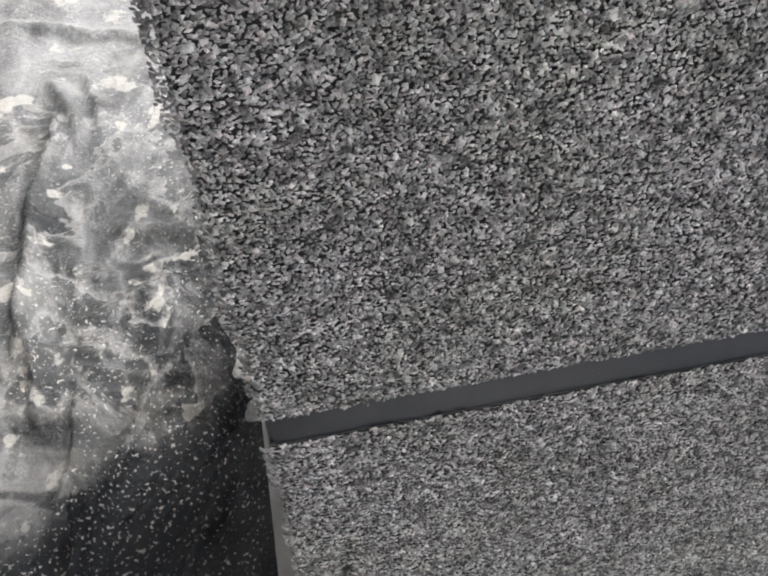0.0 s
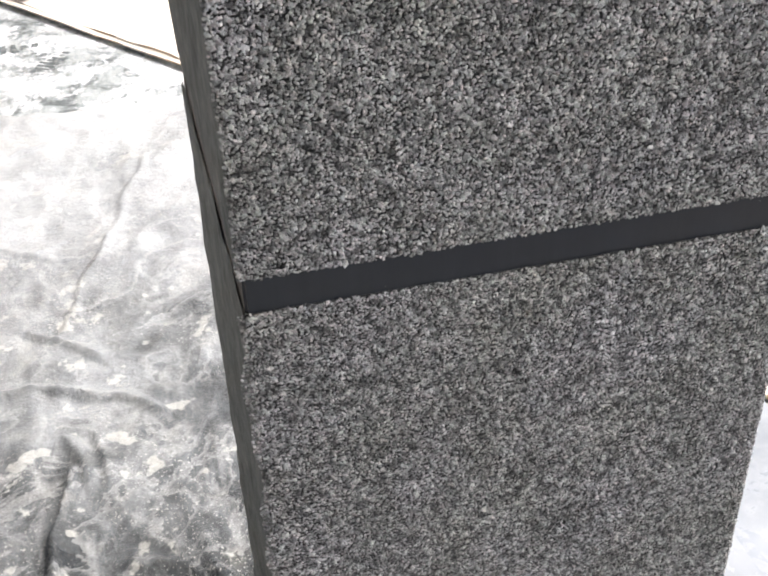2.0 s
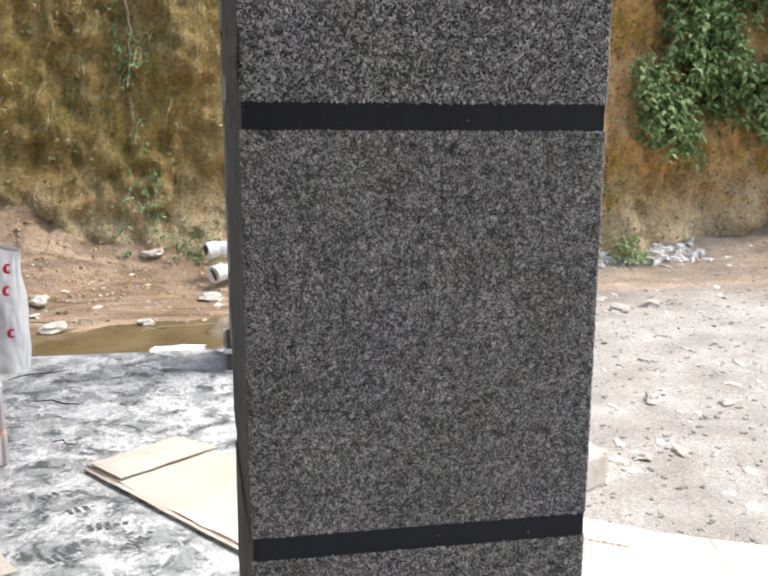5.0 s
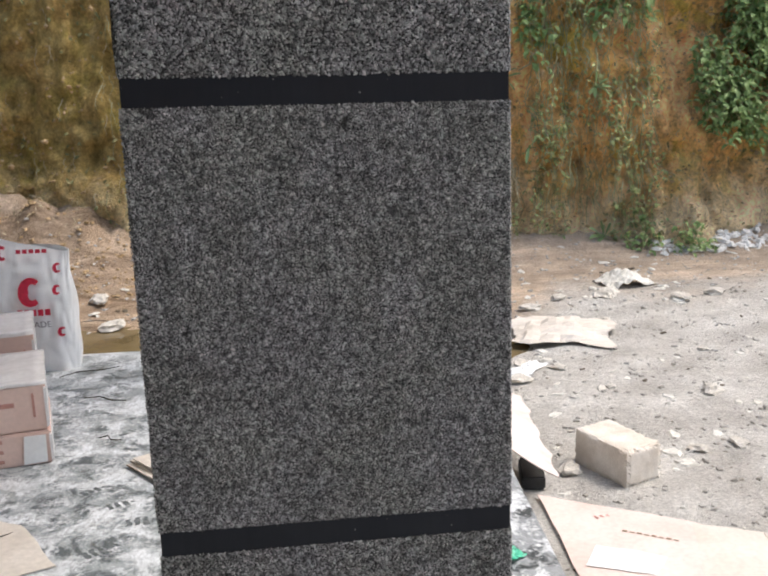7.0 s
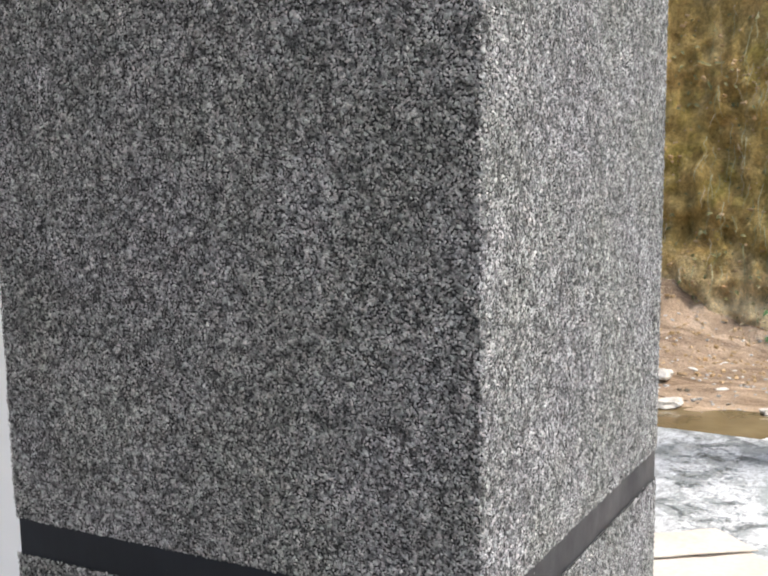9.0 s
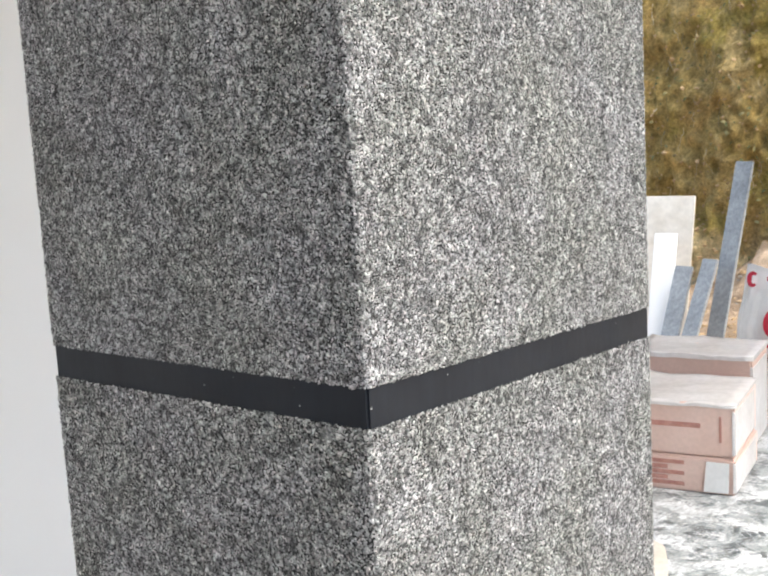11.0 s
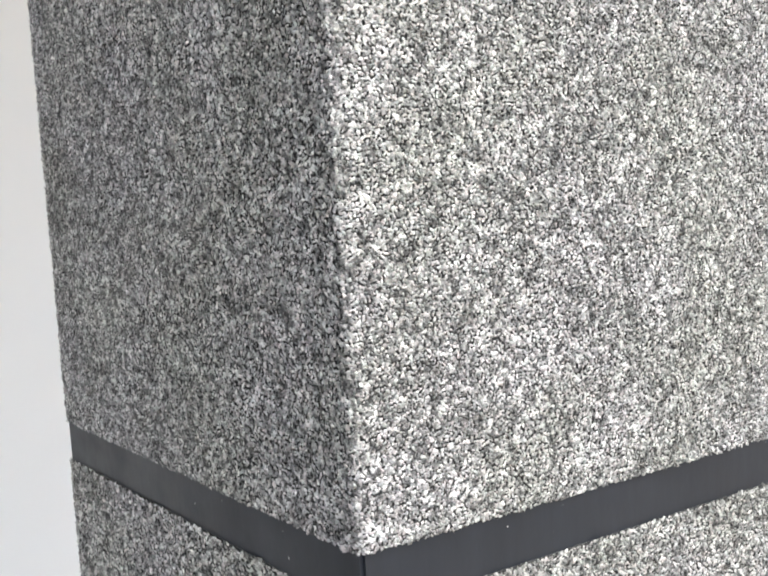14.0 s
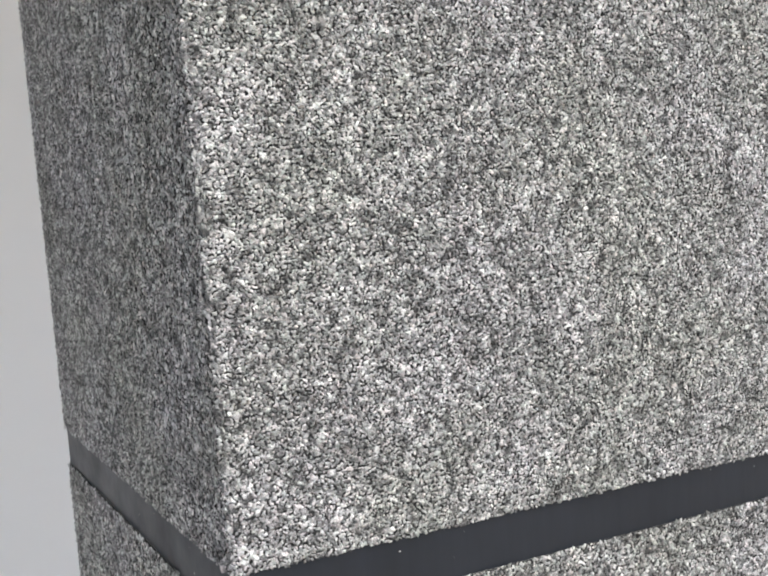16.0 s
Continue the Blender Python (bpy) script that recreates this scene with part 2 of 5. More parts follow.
M_CHIP = granite()
M_MORTAR = plain("dark_mortar", (0.09, 0.096, 0.09), (0.17, 0.176, 0.165), 30, 0.9, 0.8, 0.004, 0.3, 90, 0.3)
M_GROOVE = plain("bare_groove", (0.10, 0.085, 0.075), (0.17, 0.15, 0.135), 25, 0.9, 0.6, 0.003, 0.3, 90, 0.3)
M_BED = plain("chip_bedding", (0.02, 0.02, 0.02), (0.045, 0.045, 0.045), 60, 0.95, 0.5, 0.002)
M_BAND = band_mat()
M_GREY = plain("grey_undercoat", (0.20, 0.20, 0.205), (0.27, 0.27, 0.275), 5, 0.75, 0.5, 0.002, 0.35, 260)
M_PLINTH = plain("polished_plinth", (0.03, 0.034, 0.036), (0.07, 0.076, 0.078), 12, 0.2, 0.05, 0.001, 0.5)
M_TRIM = plain("dusty_grey_trim", (0.34, 0.36, 0.36), (0.56, 0.575, 0.575), 12, 0.5, 0.2, 0.001)
M_FLOOR = dusty("dusty_granite_floor", (0.12, 0.135, 0.14), (0.33, 0.355, 0.36), (0.68, 0.70, 0.71), 6.5, 0.78, 0.93, 0.35, 0.8, 0.7)
M_STEP = dusty("dusty_granite_step", (0.07, 0.078, 0.082), (0.33, 0.345, 0.355), (0.74, 0.755, 0.765), 4.8, 0.76, 0.86, 0.22, 1.2, 0.6)


def grey_south(m, y0, y1, a, b2):
    """South of y0 the stone bears an even grey film; north of y1 the dust lies as it fell."""
    nt = m.node_tree
    b = nt.nodes["Principled BSDF"]
    dust = b.inputs["Base Color"].links[0].from_socket
    co = nt.nodes.new("ShaderNodeTexCoord")
    sep = nt.nodes.new("ShaderNodeSeparateXYZ")
    nt.links.new(co.outputs["Object"], sep.inputs[0])
    k = nt.nodes.new("ShaderNodeMapRange")
    k.inputs[1].default_value, k.inputs[2].default_value = y0, y1
    nt.links.new(sep.outputs[1], k.inputs[0])
    film = ramp(nt, tex(nt, "noise", 5, 6, 0.6), [(0.35, a), (0.65, b2)])
    nt.links.new(mix(nt, k.outputs[0], film, dust), b.inputs["Base Color"])


grey_south(M_STEP, 0.7, 1.5, (0.20, 0.215, 0.235), (0.29, 0.305, 0.325))
M_NOSE = plain("white_dust_edge", (0.6, 0.61, 0.61), (0.78, 0.79, 0.79), 20, 0.9)
M_WHITE, wall_nt, wall_b = mat("white_wall_paint", 0.8, 0, 0.3)
wall_nt.links.new(ramp(wall_nt, tex(wall_nt, "noise", 0.7, 5), [(0.3, (0.78, 0.782, 0.785)), (0.7, (0.83, 0.832, 0.835))]), wall_b.inputs["Base Color"])
bump(wall_nt, wall_b, tex(wall_nt, "noise", 45, 3), 0.05, 0.002)
# colours the light that an unseen wall throws on the column
M_ROSE = plain("rose_bounce_tint", (0.76, 0.705, 0.705), (0.82, 0.765, 0.765), 0.7, 0.8, 0.1, 0.002, 0.3, 45, 0.05)
M_SLAB = plain("unseen_slab_concrete", (0.34, 0.33, 0.32), (0.45, 0.44, 0.42), 2, 0.9)
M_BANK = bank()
M_SOIL = soil()
M_CARD = plain("bleached_cardboard", (0.60, 0.53, 0.45), (0.71, 0.65, 0.58), 3, 0.85, 0.15, 0.002, 0.3, 50, 0.08)
M_PINK = plain("pinkish_cardboard", (0.68, 0.52, 0.455), (0.78, 0.65, 0.595), 3, 0.85, 0.15, 0.002, 0.3, 50, 0.08)
M_PALE = plain("sun_bleached_card", (0.68, 0.53, 0.48), (0.78, 0.71, 0.66), 4.5, 0.85, 0.25, 0.003, 0.3, 40, 0.10)
M_CORE = plain("cardboard_edge", (0.26, 0.18, 0.11), (0.36, 0.26, 0.17), 40, 0.9)
M_BOX = plain("brown_box_card", (0.62, 0.43, 0.36), (0.71, 0.53, 0.46), 4, 0.7, 0.1, 0.002, 0.4, 60, 0.06)
M_TAPE = plain("clear_wrap", (0.68, 0.64, 0.62), (0.80, 0.78, 0.77), 5, 0.25, 0.3, 0.002, 0.5, 40, 0.06)
M_PAPER = plain("white_paper", (0.76, 0.755, 0.74), (0.85, 0.845, 0.83), 6, 0.8, 0.1, 0.002, 0.3, 60, 0.04)
M_BAG = plain("white_woven_sack", (0.76, 0.77, 0.77), (0.86, 0.865, 0.865), 5, 0.45, 0.15, 0.002, 0.4, 160, 0.04)
M_RED = plain("crimson_print", (0.55, 0.015, 0.05), (0.62, 0.03, 0.07), 20, 0.5)
M_INK = plain("faded_red_ink", (0.46, 0.21, 0.17), (0.55, 0.30, 0.25), 20, 0.7)
M_BLOCK = plain("concrete_block", (0.62, 0.54, 0.45), (0.80, 0.74, 0.66), 9, 0.95, 0.5, 0.003, 0.3, 140, 0.12)
M_CEMENT = plain("grey_mortar_lump", (0.24, 0.235, 0.22), (0.36, 0.355, 0.34), 16, 0.95, 0.9, 0.01)
M_DROP = plain("dried_plaster", (0.22, 0.23, 0.225), (0.42, 0.43, 0.42), 40, 0.9, 0.8, 0.004, 0.3, 160, 0.25)
M_STONE = plain("pale_stone", (0.52, 0.47, 0.40), (0.72, 0.68, 0.61), 9, 0.95, 0.6, 0.01)
M_RUBBLE = plain("cream_rubble", (0.60, 0.56, 0.48), (0.80, 0.77, 0.70), 6, 0.9)
M_CREAM = plain("cream_stone", (0.66, 0.60, 0.52), (0.80, 0.75, 0.68), 7, 0.6, 0.1, 0.002, 0.4, 30, 0.08)
M_CLOD = leafy("earth_clods", (0.34, 0.22, 0.10), (0.58, 0.40, 0.22))
M_OLIVE = leafy("withered_leaf", (0.12, 0.12, 0.035), (0.30, 0.25, 0.10))
M_PVC = plain("white_pvc", (0.74, 0.74, 0.73), (0.82, 0.82, 0.81), 4, 0.35, 0.05)
M_DARK = plain("black_rubber", (0.012, 0.012, 0.013), (0.03, 0.03, 0.03), 20, 0.5)
M_STEEL = plain("dull_steel", (0.16, 0.16, 0.17), (0.28, 0.28, 0.29), 20, 0.35)
M_TWIG = plain("dry_twig", (0.05, 0.045, 0.04), (0.10, 0.085, 0.07), 30, 0.9)
M_STRAW = leafy("dry_straw", (0.34, 0.26, 0.13), (0.68, 0.58, 0.38))
M_LEAF = leafy("green_leaf", (0.10, 0.17, 0.04), (0.30, 0.40, 0.14))
M_BRIGHT = leafy("fresh_leaf", (0.09, 0.19, 0.06), (0.22, 0.34, 0.13))
M_BROAD = leafy("broad_leaf", (0.16, 0.25, 0.09), (0.34, 0.44, 0.20))
M_STEM = leafy("grey_green_stems", (0.26, 0.25, 0.11), (0.56, 0.54, 0.32))
M_VINE = leafy("vine_leaf", (0.18, 0.22, 0.065), (0.44, 0.46, 0.18))
M_GREEN = plain("green_plastic", (0.02, 0.30, 0.17), (0.10, 0.50, 0.32), 30, 0.3)
M_WOOD = plain("raw_wood", (0.42, 0.27, 0.12), (0.56, 0.38, 0.2), 12, 0.8)
M_MARBLE = plain("grey_marble", (0.24, 0.25, 0.26), (0.42, 0.43, 0.44), 5, 0.3)


def water_mat():
    m, nt, b = mat("muddy_water", 0.1, 0, 0.5)
    c = ramp(nt, tex(nt, "noise", 2.5, 4), [(0.3, (0.12, 0.085, 0.038)), (0.7, (0.22, 0.165, 0.088))])
    nt.links.new(c, b.inputs["Base Color"])
    bump(nt, b, tex(nt, "noise", 9, 3), 0.05, 0.01)
    return m


def sheet_mat():
    """Clear plastic laid over dark stone, clouded by white dust and speckled with plaster; some light and shade is
    painted in.
    """
    m, nt, b = mat("dusty_plastic_sheet", 0.3, 0, 0.35)
    big = tex(nt, "noise", 4.5, 9, 0.66)
    fac = ramp(nt, big, [(0.36, (0.06,) * 3), (0.50, (0.45,) * 3), (0.60, (1, 1, 1))])
    # dust-free with deep shadow painted in beside the column's foot, whiter further out
    co = nt.nodes.new("ShaderNodeTexCoord")
    away = nt.nodes.new("ShaderNodeVectorMath")
    away.operation = "DOT_PRODUCT"
    away.inputs[1].default_value = (-0.55, 0.8, 0.0)
    nt.links.new(co.outputs["Object"], away.inputs[0])
    wob = nt.nodes.new("ShaderNodeMath")
    wob.operation = "MULTIPLY_ADD"
    nt.links.new(tex(nt, "noise", 9, 6), wob.inputs[0])
    wob.inputs[1].default_value = 0.16
    nt.links.new(away.outputs["Value"], wob.inputs[2])
    reach = nt.nodes.new("ShaderNodeSeparateColor")
    nt.links.new(ramp(nt, wob.outputs[0], [(0.35, (0.0,) * 3), (0.40, (0.14,) * 3), (0.58, (0.26,) * 3), (0.76, (0.55,) * 3), (1.0, (0.95,) * 3)]), reach.inputs[0])
    thin = nt.nodes.new("ShaderNodeMath")
    thin.operation = "MULTIPLY"
    nt.links.new(fac, thin.inputs[0])
    nt.links.new(reach.outputs[0], thin.inputs[1])
    thin.use_clamp = True
    fac = thin.outputs[0]
    c = mix(nt, fac, (0.022, 0.026, 0.030), (0.33, 0.347, 0.36))
    # pale streaks paint light caught on the film's wrinkles
    fold_light = ramp(nt, tex(nt, "noise", 14, 7, 0.7, (1, 0.45, 1), "Object", 1.5), [(0.50, (0, 0, 0)), (0.64, (0.36,) * 3)])
    c = mix(nt, fold_light, c, (0.42, 0.435, 0.45))
    film = tex(nt, "noise", 3.6, 6, 0.6, None, "Object", 0.5)
    # thin pale lines paint highlights along folds
    fold = ramp(nt, film, [(0.44, (0, 0, 0)), (0.475, (0.4,) * 3), (0.48, (0, 0, 0)), (0.55, (0, 0, 0)), (0.59, (0.35,) * 3), (0.6, (0, 0, 0))])
    c = mix(nt, fold, c, (0.5, 0.51, 0.51))
    thick = nt.nodes.new("ShaderNodeMapRange")
    thick.inputs[1].default_value, thick.inputs[2].default_value = 0.80, 1.75
    thick.inputs[3].default_value, thick.inputs[4].default_value = 0.0, 0.75
    nt.links.new(wob.outputs[0], thick.inputs[0])
    c = mix(nt, thick.outputs[0], c, (0.53, 0.545, 0.555))
    warm = ramp(nt, tex(nt, "noise", 9, 4), [(0.58, (0, 0, 0)), (0.70, (0.16,) * 3)])
    c = mix(nt, warm, c, (0.40, 0.38, 0.31))
    blot = ramp(nt, tex(nt, "noise", 21, 4), [(0.615, (0, 0, 0)), (0.65, (0.5,) * 3)])
    c = mix(nt, blot, c, (0.60, 0.60, 0.57))
    # the deep shadow at the column's foot, painted as a near-black zone
    shade_gate = ramp(nt, wob.outputs[0], [(0.345, (0, 0, 0)), (0.395, (1, 1, 1))])
    c = mix(nt, shade_gate, (0.018, 0.021, 0.025), c)
    sp = ramp(nt, tex(nt, "noise", 270, 3), [(0.605, (0, 0, 0)), (0.65, (0.8,) * 3)])
    splash = ramp(nt, tex(nt, "noise", 6, 4), [(0.40, (0.12,) * 3), (0.60, (1, 1, 1))])
    c = mix(nt, mix(nt, 1.0, sp, splash, "MULTIPLY"), c, (0.55, 0.55, 0.53))
    nt.links.new(c, b.inputs["Base Color"])
    r = nt.nodes.new("ShaderNodeMapRange")
    r.inputs[3].default_value, r.inputs[4].default_value = 0.24, 0.75
    nt.links.new(fac, r.inputs[0])
    nt.links.new(r.outputs[0], b.inputs["Roughness"])
    bump(nt, b, tex(nt, "noise", 16, 8, 0.68), 0.8, 0.02)
    return m


M_WATER = water_mat()
M_SHEET = sheet_mat()


# ---- mesh helpers ----
def obj(name, bm, material, parent=None, smooth=False):
    me = bpy.data.meshes.new(name)
    bm.normal_update()
    bm.to_mesh(me)
    bm.free()
    for m in material if isinstance(material, (list, tuple)) else [material]:
        me.materials.append(m)
    if smooth:
        me.polygons.foreach_set("use_smooth", [True] * len(me.polygons))
    ob = new(name, me)
    ob.parent = parent
    return ob


def part(name, bm, material, parent, label="", smooth=False):
    return tagged(obj(name, bm, material, parent, smooth), label)


def thing(name, m, label, category, group="", kind=""):
    ob = new(name)
    ob.matrix_world = m
    return tagged(ob, label, category, group, kind)


def box(bm, x0, x1, y0, y1, z0, z1, bevel=0.0, m=None):
    r = bmesh.ops.create_cube(bm, size=1.0)
    for v in r["verts"]:
        v.co = Vector((x0 + (v.co.x + 0.5) * (x1 - x0), y0 + (v.co.y + 0.5) * (y1 - y0), z0 + (v.co.z + 0.5) * (z1 - z0)))
    vs = r["verts"]
    if bevel:
        es = list({e for v in vs for e in v.link_edges})
        vs = list({v for f in bmesh.ops.bevel(bm, geom=es, offset=bevel, segments=2, affect="EDGES")["faces"] for v in f.verts})
    if m:
        bmesh.ops.transform(bm, matrix=m, verts=vs)
    return bm


def boxed(*a, **k):
    return box(bmesh.new(), *a, **k)


def tube(bm, pts, radii, sides=7):
    rings = []
    for i, p in enumerate(pts):
        d = (Vector(pts[min(i + 1, len(pts) - 1)]) - Vector(pts[max(i - 1, 0)])).normalized()
        q = d.to_track_quat("Z", "Y")
        rings.append([bm.verts.new(Vector(p) + q @ Vector((math.cos(a), math.sin(a), 0)) * radii[i])
                      for a in [2 * math.pi * k / sides for k in range(sides)]])
    for a, b in zip(rings, rings[1:]):
        for k in range(sides):
            bm.faces.new((a[k], a[(k + 1) % sides], b[(k + 1) % sides], b[k]))
    bm.faces.new(rings[0][::-1])
    bm.faces.new(rings[-1])
    return bm


def lump(r, seed, squash=(1, 1, 1), rough=0.35, sub=2):
    """An uneven stone-like lump resting on z = 0."""
    bm = bmesh.new()
    bmesh.ops.create_icosphere(bm, subdivisions=sub, radius=r)
    for v in bm.verts:
        n = noise.noise(v.co / r * 1.3 + Vector((seed * 7.1, seed * 3.3, seed)))
        v.co *= 1 + rough * n
        v.co = Vector((v.co.x * squash[0], v.co.y * squash[1], v.co.z * squash[2]))
    low = min(v.co.z for v in bm.verts)
    for v in bm.verts:
        v.co.z -= low * 0.85
        v.co.z = max(v.co.z, 0)
    return bm


def grid(nx, ny, fn):
    bm = bmesh.new()
    vs = [[bm.verts.new(fn(i / nx, j / ny)) for j in range(ny + 1)] for i in range(nx + 1)]
    for i in range(nx):
        for j in range(ny):
            bm.faces.new((vs[i][j], vs[i + 1][j], vs[i + 1][j + 1], vs[i][j + 1]))
    return bm


def slab_poly(corners, thick, cuts=10, wave=0.0, seed=0, ragged=0.0):
    """A thin sheet over four corners (x, y, z), subdivided, waved and given thickness."""
    a, b, c, d = [Vector(p) for p in corners]

    def f(u, v):
        p = a.lerp(b, u).lerp(d.lerp(c, u), v)
        e = min(u, 1 - u, v, 1 - v)
        k = Vector((seed * 3.1, seed * 1.7, 0))
        p.z += wave * (0.5 + noise.noise(p * 2.2 + k) + 0.4 * noise.noise(p * 6 + k))
        if e < 0.02 and ragged:
            p += Vector((noise.noise(p * 9 + k), noise.noise(p * 9 - k), 0)) * ragged
        return p
    bm = grid(cuts, cuts, f)
    r = bmesh.ops.extrude_face_region(bm, geom=bm.faces[:])
    for v in [g for g in r["geom"] if isinstance(g, bmesh.types.BMVert)]:
        v.co.z += thick
    bmesh.ops.recalc_face_normals(bm, faces=bm.faces[:])
    return bm


# ---- columns ----
HALF = 0.1495
BACK_R, BACK_L, SPLAY = 0.011, 0.0, 0.0085  # the back corners stand a little out of square
BANDS = [(0.457, 0.4765), (0.811, 0.831), (1.176, 1.198), (1.544, 1.566), (1.905, 1.927), (2.27, 2.292), (2.635, 2.657)]
# how far each band strays from level at the front left, front right and back right corners
STRAY = [(-0.001, 0.003, 0.0), (0.0, 0.0045, 0.0), (-0.0025, 0.0015, -0.005), (0.002, -0.003, 0.0), (0, 0, 0), (0, 0, 0), (0, 0, 0)]
TOP = 2.9


def stray(k, x, y):
    """Height by which band k lies off level at a place of the plan; below and above the bands it is none."""
    if not 0 <= k < len(STRAY):
        return 0.0 * x
    u, v = (x + HALF) / (2 * HALF), (y + HALF) / (2 * HALF)
    left, right, back = STRAY[k]
    return left + (right - left) * u + (back - right) * v


def clad_mesh(z0, z1, cells, seed, course, bulge):
    """One course of cladding: a dark mortar drum with chips of stone pressed into its faces.
    cells: the chips' spacing in metres for the faces -y, +x, +y, -x (0: none)."""
    rng = np.random.default_rng(seed)
    d = HALF - 0.0012
    vs = [np.array([(x, y, z) for z in (z0, z1) for x, y in ((-d, -d), (d, -d), (d, d + BACK_R), (-d - SPLAY, d + BACK_L))], dtype=np.float32)]
    drum = [(0, 1, 5, 4), (1, 2, 6, 5), (2, 3, 7, 6), (3, 0, 4, 7), (3, 2, 1, 0), (4, 5, 6, 7)]
    fs = [np.array([t for a, b, c, e in drum for t in ((a, b, c), (a, c, e))])]
    mi = [np.array([1] * 4 + [2] * 8, dtype=np.int32)]
    base = 8
    for k, cell in enumerate(cells):
        if not cell:
            continue
        u, n = [((1, 0), (0, -1)), ((0, 1), (1, 0)), ((-1, 0), (0, 1)), ((0, -1), (-1, 0))][k]
        nu, nv = int((2 * HALF + (BACK_R if k == 1 else 0.0)) / cell), int((z1 - z0) / cell)
        gu, gv = np.meshgrid(np.arange(nu), np.arange(nv), indexing="ij")
        N = nu * nv
        shift = 0.5 * (gv.ravel() % 2)
        wide = 2 * HALF + (BACK_R if k == 1 else 0.0)
        cu = -HALF + (gu.ravel() + 0.25 + shift * 0.5 + rng.uniform(-0.42, 0.42, N) + 0.25) * wide / nu
        cv = z0 + (gv.ravel() + 0.5 + rng.uniform(-0.42, 0.42, N)) * (z1 - z0) / nv
        rad = cell * (0.62 + 0.75 * rng.random(N) ** 7)
        turn = rng.uniform(0, 2 * math.pi, N)
        long = rng.uniform(0.8, 1.35, N)
        lift = rng.uniform(-0.0005, 0.0003, N)
        tilt_u, tilt_v = rng.normal(0, 0.18, N), rng.normal(0, 0.18, N)
        pts = np.zeros((N, 5, 3), dtype=np.float32)
        for q in range(5):
            if q < 4:
                a = turn + q * math.pi / 2 + rng.uniform(-0.4, 0.4, N)
                r = rad * rng.uniform(0.85, 1.15, N)
                du, dv = np.cos(a) * r * long, np.sin(a) * r / long
                # the flanks fall back between the chips
                out = lift - 0.22 * rad + tilt_u * du + tilt_v * dv
            else:
                du, dv = rng.normal(0, 0.3, N) * rad, rng.normal(0, 0.3, N) * rad
                out = lift + rng.uniform(0.08, 0.36, N) * rad
            t2 = turn * 1.7
            du, dv = du * np.cos(t2) - dv * np.sin(t2), du * np.sin(t2) + dv * np.cos(t2)
            pu = np.clip(cu + du, -HALF - 0.0002, wide - HALF + 0.0002)
            # worn, rounded arrises
            out = out + HALF - 0.45 * np.maximum(0.0, np.maximum(-pu - HALF + 0.0035, pu - wide + HALF + 0.0035))
            if k == 0 and bulge:
                # the coat swells past the left arris in uneven lumps
                swell = bulge * (0.75 + 0.3 * np.sin(cv * 61 + seed) + 0.25 * np.sin(cv * 143 + 2 * seed))
                pu = pu - swell * np.clip((-pu - HALF + 0.03) / 0.03, 0, 1)
            pts[:, q, 0] = u[0] * pu + n[0] * out
            pts[:, q, 1] = u[1] * pu + n[1] * out
            pts[:, q, 2] = cv + dv
        vs.append(pts.reshape(-1, 3))
        tri = np.array([(0, 1, 4), (1, 2, 4), (2, 3, 4), (3, 0, 4)])
        fs.append((base + 5 * np.arange(N)[:, None, None] + tri[None]).reshape(-1, 3))
        mi.append(np.zeros(4 * N, dtype=np.int32))
        base += 5 * N
    v, f, m = np.concatenate(vs), np.concatenate(fs), np.concatenate(mi)
    w = np.clip((v[:, 2] - z0) / (z1 - z0), 0, 1)
    v[:, 2] += (1 - w) * stray(course - 1, v[:, 0], v[:, 1]) + w * stray(course, v[:, 0], v[:, 1])
    me = bpy.data.meshes.new("cladding")
    me.vertices.add(len(v))
    me.vertices.foreach_set("co", v.astype(np.float32).ravel())
    me.loops.add(3 * len(f))
    me.loops.foreach_set("vertex_index", f.astype(np.int32).ravel())
    me.polygons.add(len(f))
    me.polygons.foreach_set("loop_start", np.arange(0, 3 * len(f), 3, dtype=np.int32))
    me.polygons.foreach_set("material_index", m)
    me.update(calc_edges=True)
    me.shade_flat()
    me.materials.append(M_CHIP)
    me.materials.append(M_BED)
    me.materials.append(M_MORTAR)
    return me


def mortar_face(z0, z1, course):
    """The trowelled coat on the bare west side of one course, with soft lumps and a broken lower lip."""
    d = HALF - 0.0012

    def f(u, v):
        y = -d + 0.001 + (2 * d - 0.002) * u
        z = z0 + (z1 - z0) * v
        # worn back at the lower and upper lip
        e = min(v, 1 - v) * (z1 - z0)
        lip = 0.0012 * min(1.0, e / 0.004)
        n = 0.0009 * noise.noise(Vector((y * 26, z * 26, course))) + 0.0009 * noise.noise(Vector((y * 70, z * 50, course)))
        x = -d - SPLAY * (y + d) / (2 * d) - lip - max(-0.0012, n) - 0.0008 * min(1.0, 20 * u)
        z += (0.0016 * noise.noise(Vector((y * 60, 0, course))) + (stray(course - 1, -d, y) if v < 0.5 else stray(course, -d, y))) * (1 if v in (0.0, 1.0) else 0)
        return (x, y, z)
    return grid(36, 44, f)


def frame_ring(half, out, z0, z1, bevel=0.002):
    """A square ring of four lengths round a column."""
    bm = bmesh.new()
    o = half + out
    for a in range(4):
        box(bm, -o, half, -o, -half, z0, z1, bevel, Matrix.Rotation(a * math.pi / 2, 4, "Z"))
    return bm


